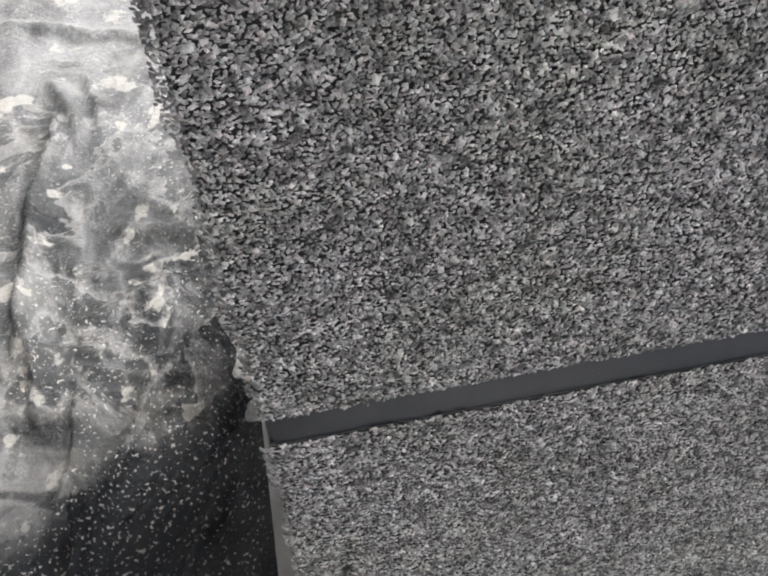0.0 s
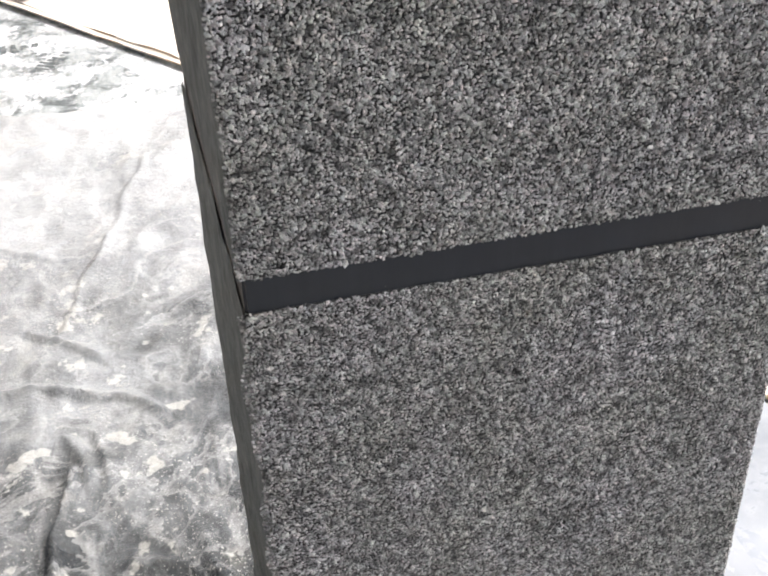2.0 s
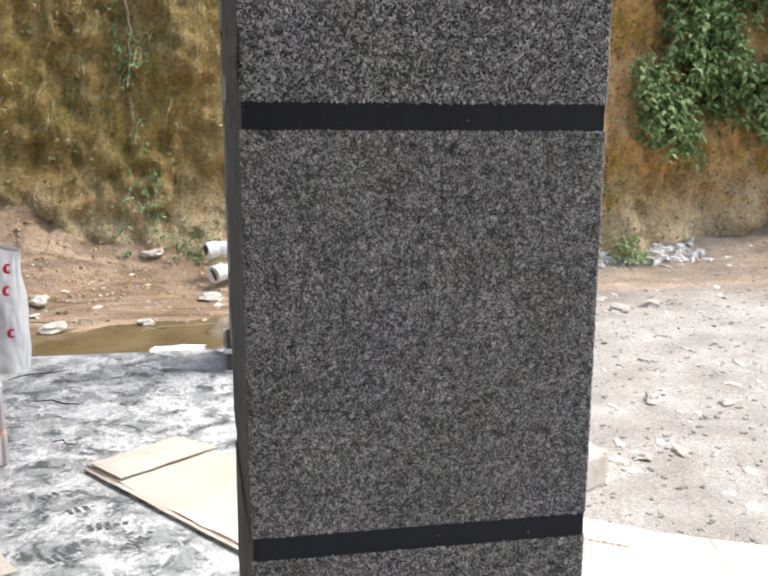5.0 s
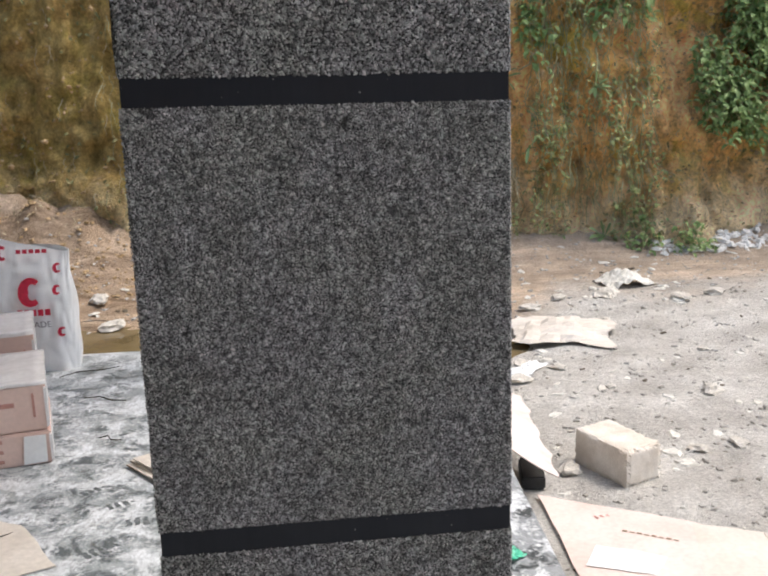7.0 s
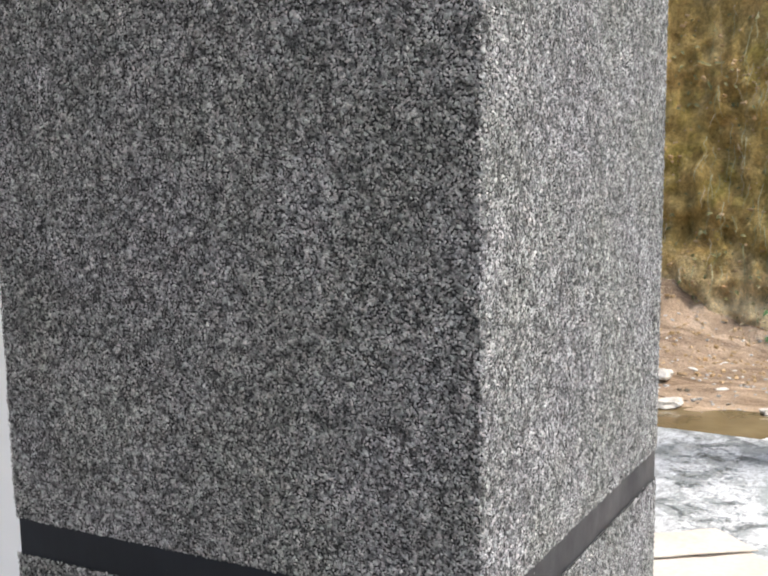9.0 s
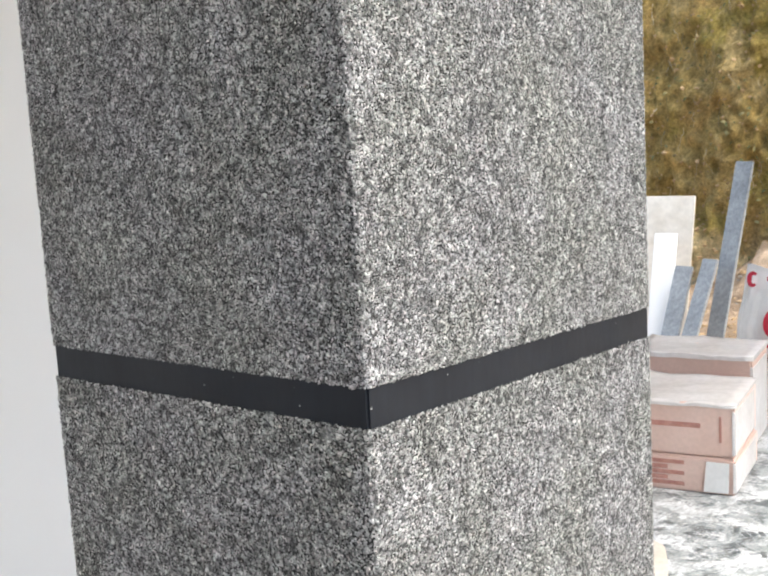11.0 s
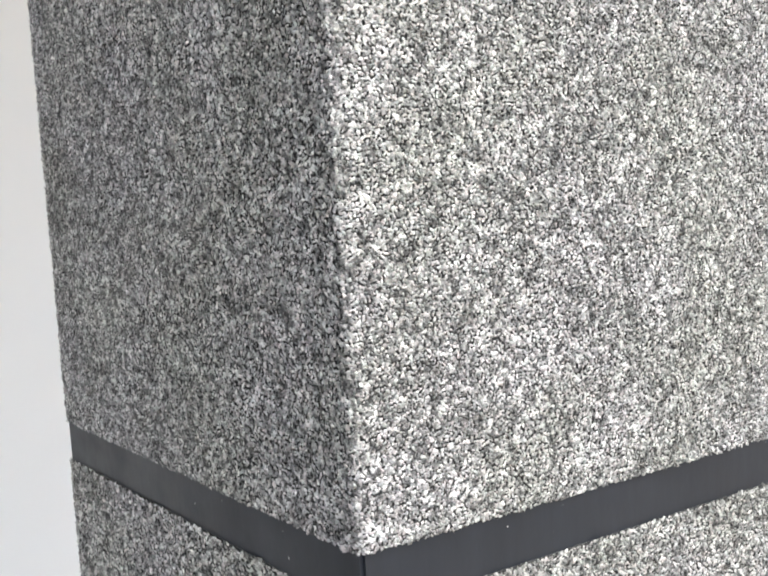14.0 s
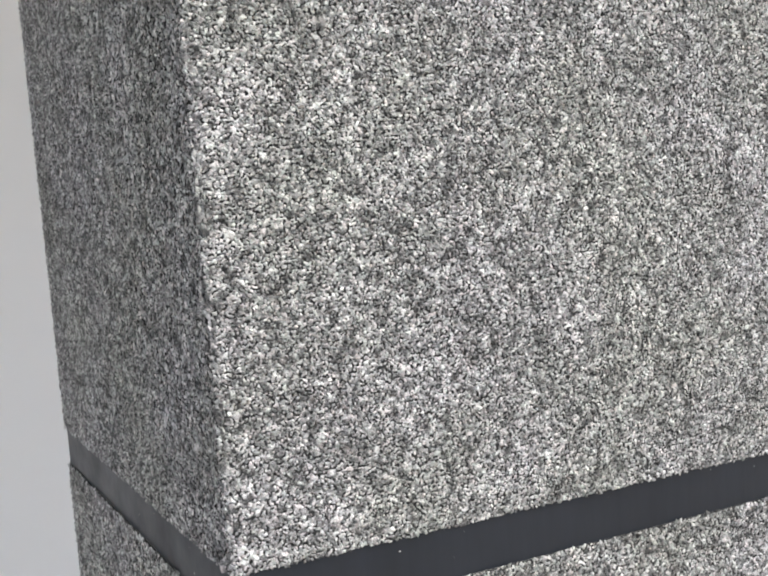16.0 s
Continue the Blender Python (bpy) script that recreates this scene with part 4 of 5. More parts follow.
def sack(m):
    t = thing("cement_sack", m, "upright white plastic sack with crimson round print", "sack")

    def f(u, v):
        a = 2 * math.pi * u
        k = 0.98 + 0.03 * math.sin(math.pi * min(v * 1.3, 1)) - 0.19 * max(0.0, v - 0.1)
        w, d = 0.215 * k, 0.105 * k * (1 - 0.62 * max(0.0, v - 0.55) / 0.45)
        n = noise.noise(Vector((math.cos(a) * 1.6, math.sin(a) * 1.6, v * 4)))
        c, s = math.cos(a), math.sin(a)
        sx = math.copysign(abs(c) ** 0.7, c) * w * (1 + 0.06 * n)
        sy = math.copysign(abs(s) ** 0.7, s) * d * (1 + 0.16 * n)
        # creases run down and across the stuffed bag
        cr = abs(noise.noise(Vector((c * 3.2, s * 3.2, v * 2.2)))) ** 0.6 - 0.5
        cr2 = abs(noise.noise(Vector((c * 2.0 + 5, s * 2.0, v * 7.0)))) ** 0.6 - 0.5
        sx, sy = sx + 0.010 * cr * c, sy + (0.022 * cr + 0.016 * cr2) * s
        return (sx + 0.02 * v, sy * (1 - 0.85 * max(0.0, v - 0.86) / 0.14), (0.63 - 0.055 * (0.5 + c / 2)) * v + 0.012 * math.sin(a * 2) * v)
    bm = grid(96, 44, f)
    bmesh.ops.remove_doubles(bm, verts=bm.verts[:], dist=0.0005)
    bag = part("bag", bm, M_BAG, t, smooth=True)

    def crescent(cx, cz, r):
        """A thick open ring that follows the sack's front."""
        b2 = bmesh.new()
        rows = []
        for k in range(25):
            a = radians(48 + 264 * k / 24)
            inner = r * (0.62 - 0.5 * math.sin(math.pi * k / 24) ** 2)
            rows.append([b2.verts.new((x, front(x, z) - 0.014, z)) for x, z in
                         ((cx + q * math.cos(a), cz + 1.15 * q * math.sin(a)) for q in (inner, (inner + r) / 2, r))])
        for a, b3 in zip(rows, rows[1:]):
            b2.faces.new((a[0], a[1], b3[1], b3[0]))
            b2.faces.new((a[1], a[2], b3[2], b3[1]))
        return b2

    def front(x, z):
        v = z / 0.63
        k = 0.98 + 0.03 * math.sin(math.pi * min(v * 1.3, 1)) - 0.19 * max(0.0, v - 0.1)
        w, d = 0.215 * k, 0.105 * k * (1 - 0.62 * max(0.0, v - 0.55) / 0.45)
        c = max(-0.98, min(0.98, (x - 0.02 * v) / w))
        c = math.copysign(abs(c) ** (1 / 0.7), c)
        return -d * (1 - c * c) ** 0.35 * 1.10
    for cx, cz, r in ((0.03, 0.395, 0.058), (-0.10, 0.575, 0.03), (0.155, 0.50, 0.02), (0.15, 0.40, 0.02), (0.16, 0.20, 0.02)):
        part("round_mark", crescent(cx, cz, r), M_RED, bag, "crimson round mark")
    for cx, cz, w, h in ((0.045, 0.285, 0.16, 0.03), (0.045, 0.572, 0.15, 0.018)):
        b2 = bmesh.new()
        for k in range(5):
            x0 = cx - w / 2 + w * k / 5
            vs = [b2.verts.new((x, front(x, z) - 0.014, z)) for x, z in ((x0, cz), (x0 + w / 5 * 0.75, cz), (x0 + w / 5 * 0.75, cz + h), (x0, cz + h))]
            b2.faces.new(vs)
        part("print_bar", b2, M_RED, bag, "crimson print")
    cu = bpy.data.curves.new("word", "FONT")
    cu.body, cu.size = "GRADE", 0.042
    tmp = bpy.data.objects.new("word", cu)
    me = bpy.data.meshes.new_from_object(tmp)
    for v in me.vertices:
        x, z = v.co.x - 0.02, v.co.y + 0.228
        v.co = Vector((x, front(x, z) - 0.014, z))
    me.materials.append(M_STEEL)
    w = new("word_print", me)
    w.parent = bag
    tagged(w, "grey printed word")
    return t


sack(pose(-1.29, 4.12, 0, 0, 0, -4))

# ---- leaning offcuts beyond the porch end ----
def leaning(m, w, h, th, lean, material, label):
    t = thing("stone_slab", m @ Matrix.Rotation(radians(lean), 4, "X"), label, "stone slab", "leaning offcuts")
    part("slab", boxed(-w / 2, w / 2, -th / 2, th / 2, 0, h, 0.003), material, t)
    return t


for x, y, rz, w, h, lean, mm, lb in ((-2.70, 5.45, 6, 0.55, 1.22, -14, M_CREAM, "cream stone slab leaning on others"),
                                     (-2.50, 5.25, 10, 0.14, 1.02, -18, M_WHITE, "narrow white board leaning on slabs"),
                                     (-2.42, 5.12, -8, 0.12, 0.85, -22, M_MARBLE, "narrow grey marble strip leaning on slabs"),
                                     (-2.30, 5.05, -16, 0.11, 0.92, -24, M_MARBLE, "narrow grey marble strip leaning on slabs"),
                                     (-2.20, 5.30, -14, 0.12, 1.45, -16, M_MARBLE, "tall grey marble strip leaning on slabs")):
    leaning(pose(x, y, GROUND, 0, 0, rz), w, h, 0.02, lean, mm, lb)
for k, (z, dx) in enumerate(((0.0, 0), (0.035, 0.03), (0.07, -0.02), (0.105, 0.04))):
    t = thing("stone_slab", pose(-1.9 + dx, 4.75, GROUND + z, 0, 0, -12 + 3 * k), "grey marble slab lying in a low stack", "stone slab", "stacked slabs")
    part("slab", boxed(-0.55, 0.4, -0.22, 0.22, 0, 0.033, 0.003), M_MARBLE, t)

# ---- things on the open ground ----
blk = thing("concrete_block", pose(1.32, 3.12, GROUND - 0.004, 0, 0, 25), "worn solid concrete block with chipped edges", "block")
bm = boxed(0, 0.20, 0, 0.345, 0, 0.168)
bmesh.ops.subdivide_edges(bm, edges=bm.edges[:], cuts=17, use_grid_fill=True)
for v in bm.verts:
    near_edge = [min(c, s - c) for c, s in zip(v.co, (0.20, 0.345, 0.168))]
    a = sorted(near_edge)
    if a[1] < 0.02:
        mid = Vector((0.10, 0.17, 0.084))
        v.co = v.co.lerp(mid, 0.05 * (1 - a[1] / 0.02) * (0.3 + abs(noise.noise(v.co * 45)) * 3))
    v.co += Vector((noise.noise(v.co * 25), noise.noise(v.co * 25 + Vector((9, 0, 0))), noise.noise(v.co * 25 + Vector((0, 9, 0))))) * 0.002
part("body", bm, M_BLOCK, blk)

bm = boxed(-0.085, 0.085, -0.055, 0.055, 0, 0.05)
bmesh.ops.subdivide_edges(bm, edges=bm.edges[:], cuts=7, use_grid_fill=True)
for v in bm.verts:
    k = noise.noise(v.co * 18 + Vector((3, 1, 0)))
    v.co += Vector((v.co.x * 0.15 * k, v.co.y * 0.2 * k, 0.008 * noise.noise(v.co * 40)))
    v.co.z = max(v.co.z, 0)
lumpy = tagged(obj("mortar_lump", bm, M_CEMENT), "grey lump of set mortar on the cardboard", "mortar")
lumpy.matrix_world = pose(1.235, 1.50, GROUND + 0.016, 0, 0, -8)

tg = thing("cable_tangle", pose(1.015, 1.0, GROUND + 0.02), "tangle of thin black cable and torn plastic", "cable")
rng = random.Random(5)
for k in range(4):
    pts = []
    p = Vector((rng.uniform(-0.04, 0.04), rng.uniform(-0.05, 0.05), 0.01))
    d = Vector((rng.uniform(-1, 1), rng.uniform(-1, 1), 0)).normalized()
    for i in range(12):
        pts.append(p.copy())
        d = (d + Vector((rng.uniform(-0.7, 0.7), rng.uniform(-0.7, 0.7), rng.uniform(-0.4, 0.4)))).normalized()
        p = p + d * 0.027
        p.z = min(max(p.z, 0.004), 0.05)
    part("strand", tube(bmesh.new(), pts, [0.0042] * 12, 5), M_DARK, tg)
part("torn_plastic", lump(0.036, 8, (1.3, 0.9, 0.6), 0.8, 3), M_DARK, tg)
for x, y, rz, L in ((0.98, 1.2, 15, 0.10), (1.16, 0.98, -12, 0.12), (1.13, 1.10, -4, 0.1), (1.2, 1.33, 5, 0.05)):
    o = tagged(obj("twig", tube(bmesh.new(), [(-L / 2, 0, 0.004), (0, 0.006, 0.01), (L / 2, 0, 0.004)], [0.0012, 0.0016, 0.001], 5), M_TWIG), "thin dry twig lying on pale ground", "twig", "twigs")
    o.matrix_world = pose(x, y, GROUND + 0.02, 0, 0, rz)
wd = thing("wood_offcut", pose(0.935, 0.868, GROUND + 0.036, 0, 0, -30), "raw splintered wooden offcut", "wood")
part("stick", boxed(-0.02, 0.03, -0.014, 0.014, 0, 0.02, 0.003), M_WOOD, wd)
wd2 = thing("wood_offcut", pose(2.28, 3.12, GROUND + 0.01, 0, 0, 8), "yellow wooden chip lying on the ground", "wood")
part("stick", boxed(-0.07, 0.07, -0.02, 0.02, 0, 0.018, 0.006), M_WOOD, wd2)


def crumple(name, m, size, material, label, cat, seed, high=0.5):
    """Crumpled paper or plastic: a creased sheet bunched up in the middle."""
    def f(u, v):
        x, y = (u - 0.5) * 2, (v - 0.5) * 2
        r = max(0.0, 1 - math.hypot(x, y) * 0.8)
        p = Vector((x * 2.6 + seed, y * 2.6, seed * 2))
        z = high * (r * 0.55 + 0.34 * abs(noise.noise(p)) + 0.2 * abs(noise.noise(p * 2.3)) * r)
        w = 1 + 0.25 * noise.noise(p * 0.7)
        return (x * w * size[0] / 2, y * w * size[1] / 2, z * max(size) * 0.5 + 0.002)
    o = tagged(obj(name, grid(16, 16, f), material), label, cat)
    o.matrix_world = m
    return o


crumple("paper_sack", pose(1.62, 5.38, GROUND + 0.004, 0, 0, -18), (0.64, 0.58), M_CARD, "torn dirty paper sack lying flat in mud", "paper", 3, 0.34)
crumple("plastic_bag", pose(2.34, 6.5, GROUND, 0, 0, 20), (0.36, 0.30), M_RUBBLE, "crumpled white plastic bag beside the puddle", "bag", 7, 1.0)
crumple("plastic_bag", pose(2.14, 6.22, GROUND, 0, 0, 60), (0.24, 0.18), M_STONE, "small dirty crumpled plastic bag on mud", "bag", 11, 0.7)
crumple("paper_scrap", pose(1.10, 4.62, GROUND + 0.004, 0, 0, 10), (0.26, 0.15), M_PAPER, "crumpled white paper scrap on the ground", "paper", 5, 0.5)
crumple("paper_scrap", pose(1.27, 4.74, GROUND + 0.004, 0, 0, 50), (0.20, 0.12), M_PAPER, "folded white paper scrap on the ground", "paper", 15, 0.4)
crumple("paper_scrap", pose(-1.15, 7.02, -0.34, 30, 0, 8), (0.20, 0.16), M_PAPER, "white packaging scrap on orange clay", "paper", 9, 0.7)
crumple("paper_scrap", pose(-0.44, 5.5, GROUND + 0.004, 0, 0, -4), (0.32, 0.14), M_PAPER, "flat white scrap at the puddle's edge", "paper", 21, 0.25)
crumple("plastic_rag", pose(0.62, 2.26, -0.186, 0, 0, 40), (0.14, 0.10), M_GREEN, "crumpled bright green plastic scrap on the step", "plastic", 13, 0.8)

# two lengths of white drain pipe with elbows
for k, (x, z) in enumerate(((-0.19, -0.09), (-0.15, -0.235))):
    t = thing("drain_pipe", pose(x, 7.15 - 0.06 * k, z), "white plastic drain pipe with a socket end", "pipe", "drain pipes")
    bm = bmesh.new()
    tube(bm, [(-0.02, -0.1 * k, -0.02 * k), (0.06, -0.04 * k, 0), (0.12, 0.02, 0.01), (0.22, 0.05, 0.01)], [0.055, 0.055, 0.052, 0.052], 18)
    part("pipe", bm, M_PVC, t, smooth=False)
    s = bmesh.new()
    tube(s, [(-0.075, -0.03 - 0.12 * k, -0.012), (-0.06, -0.025 - 0.11 * k, -0.01), (0.0, -0.08 * k, 0)], [0.066, 0.066, 0.064], 18)
    part("socket", s, M_PVC, t)
    # a black disc paints the shade inside the pipe's mouth
    part("bore", tube(bmesh.new(), [(-0.077, -0.031 - 0.12 * k, -0.0125), (-0.076, -0.0305 - 0.12 * k, -0.0122)], [0.05, 0.05], 18), M_DARK, t, "black disc in place of the shaded hollow")

# sticks in and round the puddle
for x, y, L, rz, mm in ((-0.30, 6.45, 0.55, 12, M_STRAW), (-0.45, 6.0, 0.5, 10, M_STRAW), (-1.35, 6.2, 0.35, -8, M_TWIG), (-0.62, 6.0, 0.18, -35, M_TWIG), (-0.89, 3.55, 0.20, -22, M_TWIG),
                        (-1.02, 3.95, 0.28, 20, M_TWIG), (-1.1, 2.25, 0.3, 24, M_TWIG), (-0.80, 3.08, 0.10, -30, M_TWIG)):
    z = 0.002 if y < 4.3 else GROUND + 0.004
    pts = [(-L / 2, 0, 0.006), (-L / 6, 0.02, 0.012), (L / 5, -0.01, 0.012), (L / 2, 0.015, 0.006)]
    o = tagged(obj("stick", tube(bmesh.new(), pts, [0.002, 0.003, 0.0028, 0.0015], 6), mm), "thin dry stick lying flat", "stick", "sticks")
    o.matrix_world = pose(x, y, z, 0, 0, rz)

# stones one can tell apart
stones = ((1.13, 3.32, 0.06, 1), (1.23, 4.80, 0.06, 2), (1.42, 4.70, 0.045, 3), (1.16, 4.52, 0.07, 4), (2.12, 4.2, 0.07, 5), (1.98, 3.50, 0.05, 6), (1.77, 3.46, 0.05, 7),
          (1.55, 5.95, 0.07, 8), (1.80, 6.18, 0.06, 9), (2.6, 6.0, 0.08, 10), (2.9, 6.1, 0.07, 11), (-1.28, 6.12, 0.09, 12), (-0.68, 6.22, 0.07, 13), (-1.44, 6.62, 0.09, 14),
          (-0.25, 6.72, 0.10, 15), (-0.68, 7.45, 0.09, 16), (0.35, 5.1, 0.05, 17), (0.55, 5.2, 0.05, 18), (0.3, 6.9, 0.06, 19), (1.0, 6.9, 0.06, 20), (0.8, 7.3, 0.07, 21), (2.35, 4.9, 0.04, 22),
          (2.5, 4.1, 0.05, 23), (1.62, 4.35, 0.035, 24), (1.95, 5.6, 0.05, 25), (0.42, 7.1, 0.08, 26))
for x, y, r, s in stones:
    o = tagged(obj("stone", lump(r * 0.8, s, (1.25, 0.9, 0.45), 0.75, 2), M_STONE), "pale angular stone lying on the ground", "stone", "loose stones")
    o.matrix_world = pose(x, y, ground_z(x, y) - 0.006, 0, 0, 47 * s)


def scatter(name, material, label, cat, n, area, size, seed, flat=0.5, dens=None):
    """Many small angular bits over the ground in one mesh."""
    rng = random.Random(seed)
    bm = bmesh.new()
    for k in range(n):
        x, y = rng.uniform(area[0], area[1]), rng.uniform(area[2], area[3])
        if dens and rng.random() > dens(x, y):
            continue
        r = size * rng.uniform(0.3, 1.0) ** 2
        q = Euler((rng.uniform(-0.3, 0.3), rng.uniform(-0.3, 0.3), rng.uniform(0, 6.3))).to_matrix()
        z = ground_z(x, y) if y < 9.5 else GROUND
        n_side = 5
        a0 = [(i + rng.uniform(-0.3, 0.3)) * 2 * math.pi / n_side for i in range(n_side)]
        rr = [r * rng.uniform(0.6, 1.2) for _ in a0]
        lo = [bm.verts.new(Vector((x, y, z - 0.002)) + q @ Vector((math.cos(a) * s * 1.4, math.sin(a) * s, 0))) for a, s in zip(a0, rr)]
        hi = [bm.verts.new(Vector((x, y, z)) + q @ Vector((math.cos(a) * s * 1.0, math.sin(a) * s * 0.7, r * flat))) for a, s in zip(a0, rr)]
        for i in range(n_side):
            bm.faces.new((lo[i], lo[(i + 1) % n_side], hi[(i + 1) % n_side], hi[i]))
        bm.faces.new(hi)
    return tagged(obj(name, bm, material), label, cat, kind="stuff")


near = lambda x, y: 1.0 if x > 0.84 or y > 4.5 else 0.0
scatter("gravel", plain("gravel_bits", (0.30, 0.27, 0.23), (0.62, 0.59, 0.54), 3, 0.95), "pale grit and small stones strewn on the ground", "gravel", 8500, (-3, 6.2, 0.6, 7.6), 0.019, 3, 0.5, near)
scatter("litter_chips", plain("dark_bits", (0.07, 0.055, 0.04), (0.2, 0.16, 0.11), 3, 0.95), "dark wood bits and leaf litter on the ground", "litter", 230, (-3, 6.2, 0.6, 7.7), 0.03, 4, 0.3, near)
scatter("plaster_flakes", M_RUBBLE, "white plaster and paper flakes on the ground", "litter", 650, (-2.5, 5, 2.6, 7.6), 0.045, 6, 0.2, near)
scatter("rubble_pile", plain("white_rubble", (0.76, 0.73, 0.68), (0.88, 0.86, 0.82), 6, 0.9), "heap of broken pale rubble at the bank's foot", "rubble", 420, (2.9, 3.9, 7.25, 7.75), 0.043, 8, 0.6)
bits = random.Random(4)
bm = bmesh.new()
for k in range(110):
    x, y = 1.2 + 0.75 * bits.random(), 1.5 + 0.55 * bits.random()
    r = 0.0013 + 0.003 * bits.random() ** 2
    box(bm, -r * 1.6, r * 1.6, -r, r, 0, r, 0, pose(x, y, GROUND + 0.018, 0, 0, bits.uniform(0, 180)))
tagged(obj("mortar_spatter", bm, M_CEMENT), "small grey mortar crumbs strewn on the cardboard", "mortar", kind="stuff")


# ---- plants on the bank ----
def leaf(bm, base, out, up, L, w, droop=0.3):
    """One pointed leaf of six faces, folded along its rib."""
    side = out.cross(up).normalized()
    n = side.cross(out).normalized()
    rows = []
    for t, k in ((0.0, 0.12), (0.3, 0.85), (0.65, 0.9), (1.0, 0.03)):
        c = base + out * L * t + n * (0.18 * L * math.sin(t * 2.4) - droop * L * t * t)
        rows.append([bm.verts.new(c - side * w * k + n * w * 0.25 * k), bm.verts.new(c), bm.verts.new(c + side * w * k + n * w * 0.25 * k)])
    for a, b2 in zip(rows, rows[1:]):
        bm.faces.new((a[0], a[1], b2[1], b2[0]))
        bm.faces.new((a[1], a[2], b2[2], b2[1]))


def blade(bm, base, out, L, w, droop, twist):
    """A long oblong leaf that arches out and hangs under its own weight, folded along the rib."""
    side = out.cross(Vector((0, -0.35, 1))).normalized()
    side = (side + Vector((0, 0, twist))).normalized()
    rows = []
    for t, k in ((0.0, 0.16), (0.18, 0.42), (0.4, 0.85), (0.62, 1.0), (0.84, 0.72), (1.0, 0.06)):
        c = base + out * L * t * (1 - 0.12 * t) + Vector((0, 0, 0.12 * L * math.sin(2.6 * t) - droop * L * t * t))
        lift = Vector((0, -0.28 * w * k, 0.1 * w * k))
        rows.append([bm.verts.new(c - side * w * k + lift), bm.verts.new(c), bm.verts.new(c + side * w * k + lift)])
    for a, b2 in zip(rows, rows[1:]):
        bm.faces.new((a[0], a[1], b2[1], b2[0]))
        bm.faces.new((a[1], a[2], b2[2], b2[1]))


def rosette(x, z, L, n, seed):
    rng = random.Random(seed)
    y = bank_y(x, z)
    t = thing("bank_plant", pose(x, y, z), "broad-leaved green plant rooted in the earth bank", "plant", "bank plants")
    part("stem", tube(bmesh.new(), [(0, 0.05, -0.03), (0, -0.04, 0.0), (0, -0.08, 0.03)], [0.012, 0.01, 0.008], 6), M_LEAF, t)
    for k in range(n):
        a = 2 * math.pi * (k + rng.uniform(-0.45, 0.45)) / n
        bm = bmesh.new()
        out = Vector((math.cos(a), -0.15 - 0.4 * rng.random(), math.sin(a) + 0.1)).normalized()
        blade(bm, Vector((0.01 * math.cos(a), -0.07, 0.02)), out, L * rng.uniform(0.6, 1.15), L * rng.uniform(0.10, 0.145), rng.uniform(-0.1, 0.32), rng.uniform(-0.4, 0.4))
        part("leaf", bm, M_BROAD, t, smooth=True)


for x, z, L, n, s in ((1.075, 1.20, 0.27, 13, 1), (1.57, 1.22, 0.19, 10, 2), (1.72, 1.03, 0.19, 8, 12), (2.45, 0.95, 0.13, 7, 13), (0.80, 0.57, 0.21, 5, 3), (1.10, 0.49, 0.16, 11, 4), (1.92, 0.49, 0.15, 4, 5),
                      (2.52, -0.27, 0.16, 12, 6), (0.26, -0.14, 0.13, 9, 7), (-0.66, 0.08, 0.11, 11, 9), (1.22, 0.05, 0.10, 7, 10), (0.72, 0.14, 0.10, 6, 11)):
    rosette(x, z, L, n, s)


def creeper(name, x0, x1, z0, z1, n, size, seed, material, label, depth=0.12):
    """A mass of small leaves on thin runners over the bank."""
    rng = random.Random(seed)
    t = thing(name, pose(0, 0, 0), label, "plant", "", "stuff")
    st, lf = bmesh.new(), bmesh.new()
    for k in range(n):
        x, z = rng.uniform(x0, x1), rng.uniform(z0, z1)
        if noise.noise(Vector((x * 1.9, z * 1.9, seed))) < -0.12:
            continue
        y = bank_y(x, z) - rng.random() * depth
        pts = []
        for i in range(6):
            pts.append((x, min(y, bank_y(x, z) - 0.01), z))
            x += rng.uniform(-0.05, 0.05)
            z -= rng.uniform(0.02, 0.08)
            y = bank_y(x, z) - rng.random() * depth
        tube(st, pts, [0.003] * 6, 4)
        for p in pts:
            for q in range(2):
                o = Vector((rng.uniform(-1, 1), rng.uniform(-1.2, -0.1), rng.uniform(-0.9, 0.5))).normalized()
                s = size * rng.uniform(0.5, 1.2)
                leaf(lf, Vector(p), o, Vector((rng.uniform(-0.4, 0.4), -0.5, 1)), s, s * 0.25, 0.3)
    part("runners", st, M_STRAW, t)
    part("leaves", lf, material, t)


creeper("leafy_bush", 3.32, 4.95, 0.74, 2.6, 1450, 0.078, 3, M_LEAF, "dense green leafy creeper hanging over the bank", 0.35)
creeper("leafy_bush", 1.9, 3.0, 1.35, 2.4, 60, 0.09, 6, M_LEAF, "thin green creeper high on the bank", 0.15)
creeper("vine", 1.95, 3.0, -0.1, 1.8, 165, 0.046, 9, M_VINE, "straggling green vine on the bank", 0.10)
creeper("vine", -0.95, -0.65, 0.15, 1.9, 16, 0.055, 12, M_BRIGHT, "thin hanging vine with few leaves", 0.08)
creeper("vine", 0.3, 1.9, -0.25, 0.05, 45, 0.045, 21, M_VINE, "sparse weeds along the bank's foot", 0.15)
creeper("vine", 2.2, 3.4, -0.35, -0.05, 70, 0.06, 15, M_LEAF, "low weeds along the bank's foot", 0.2)
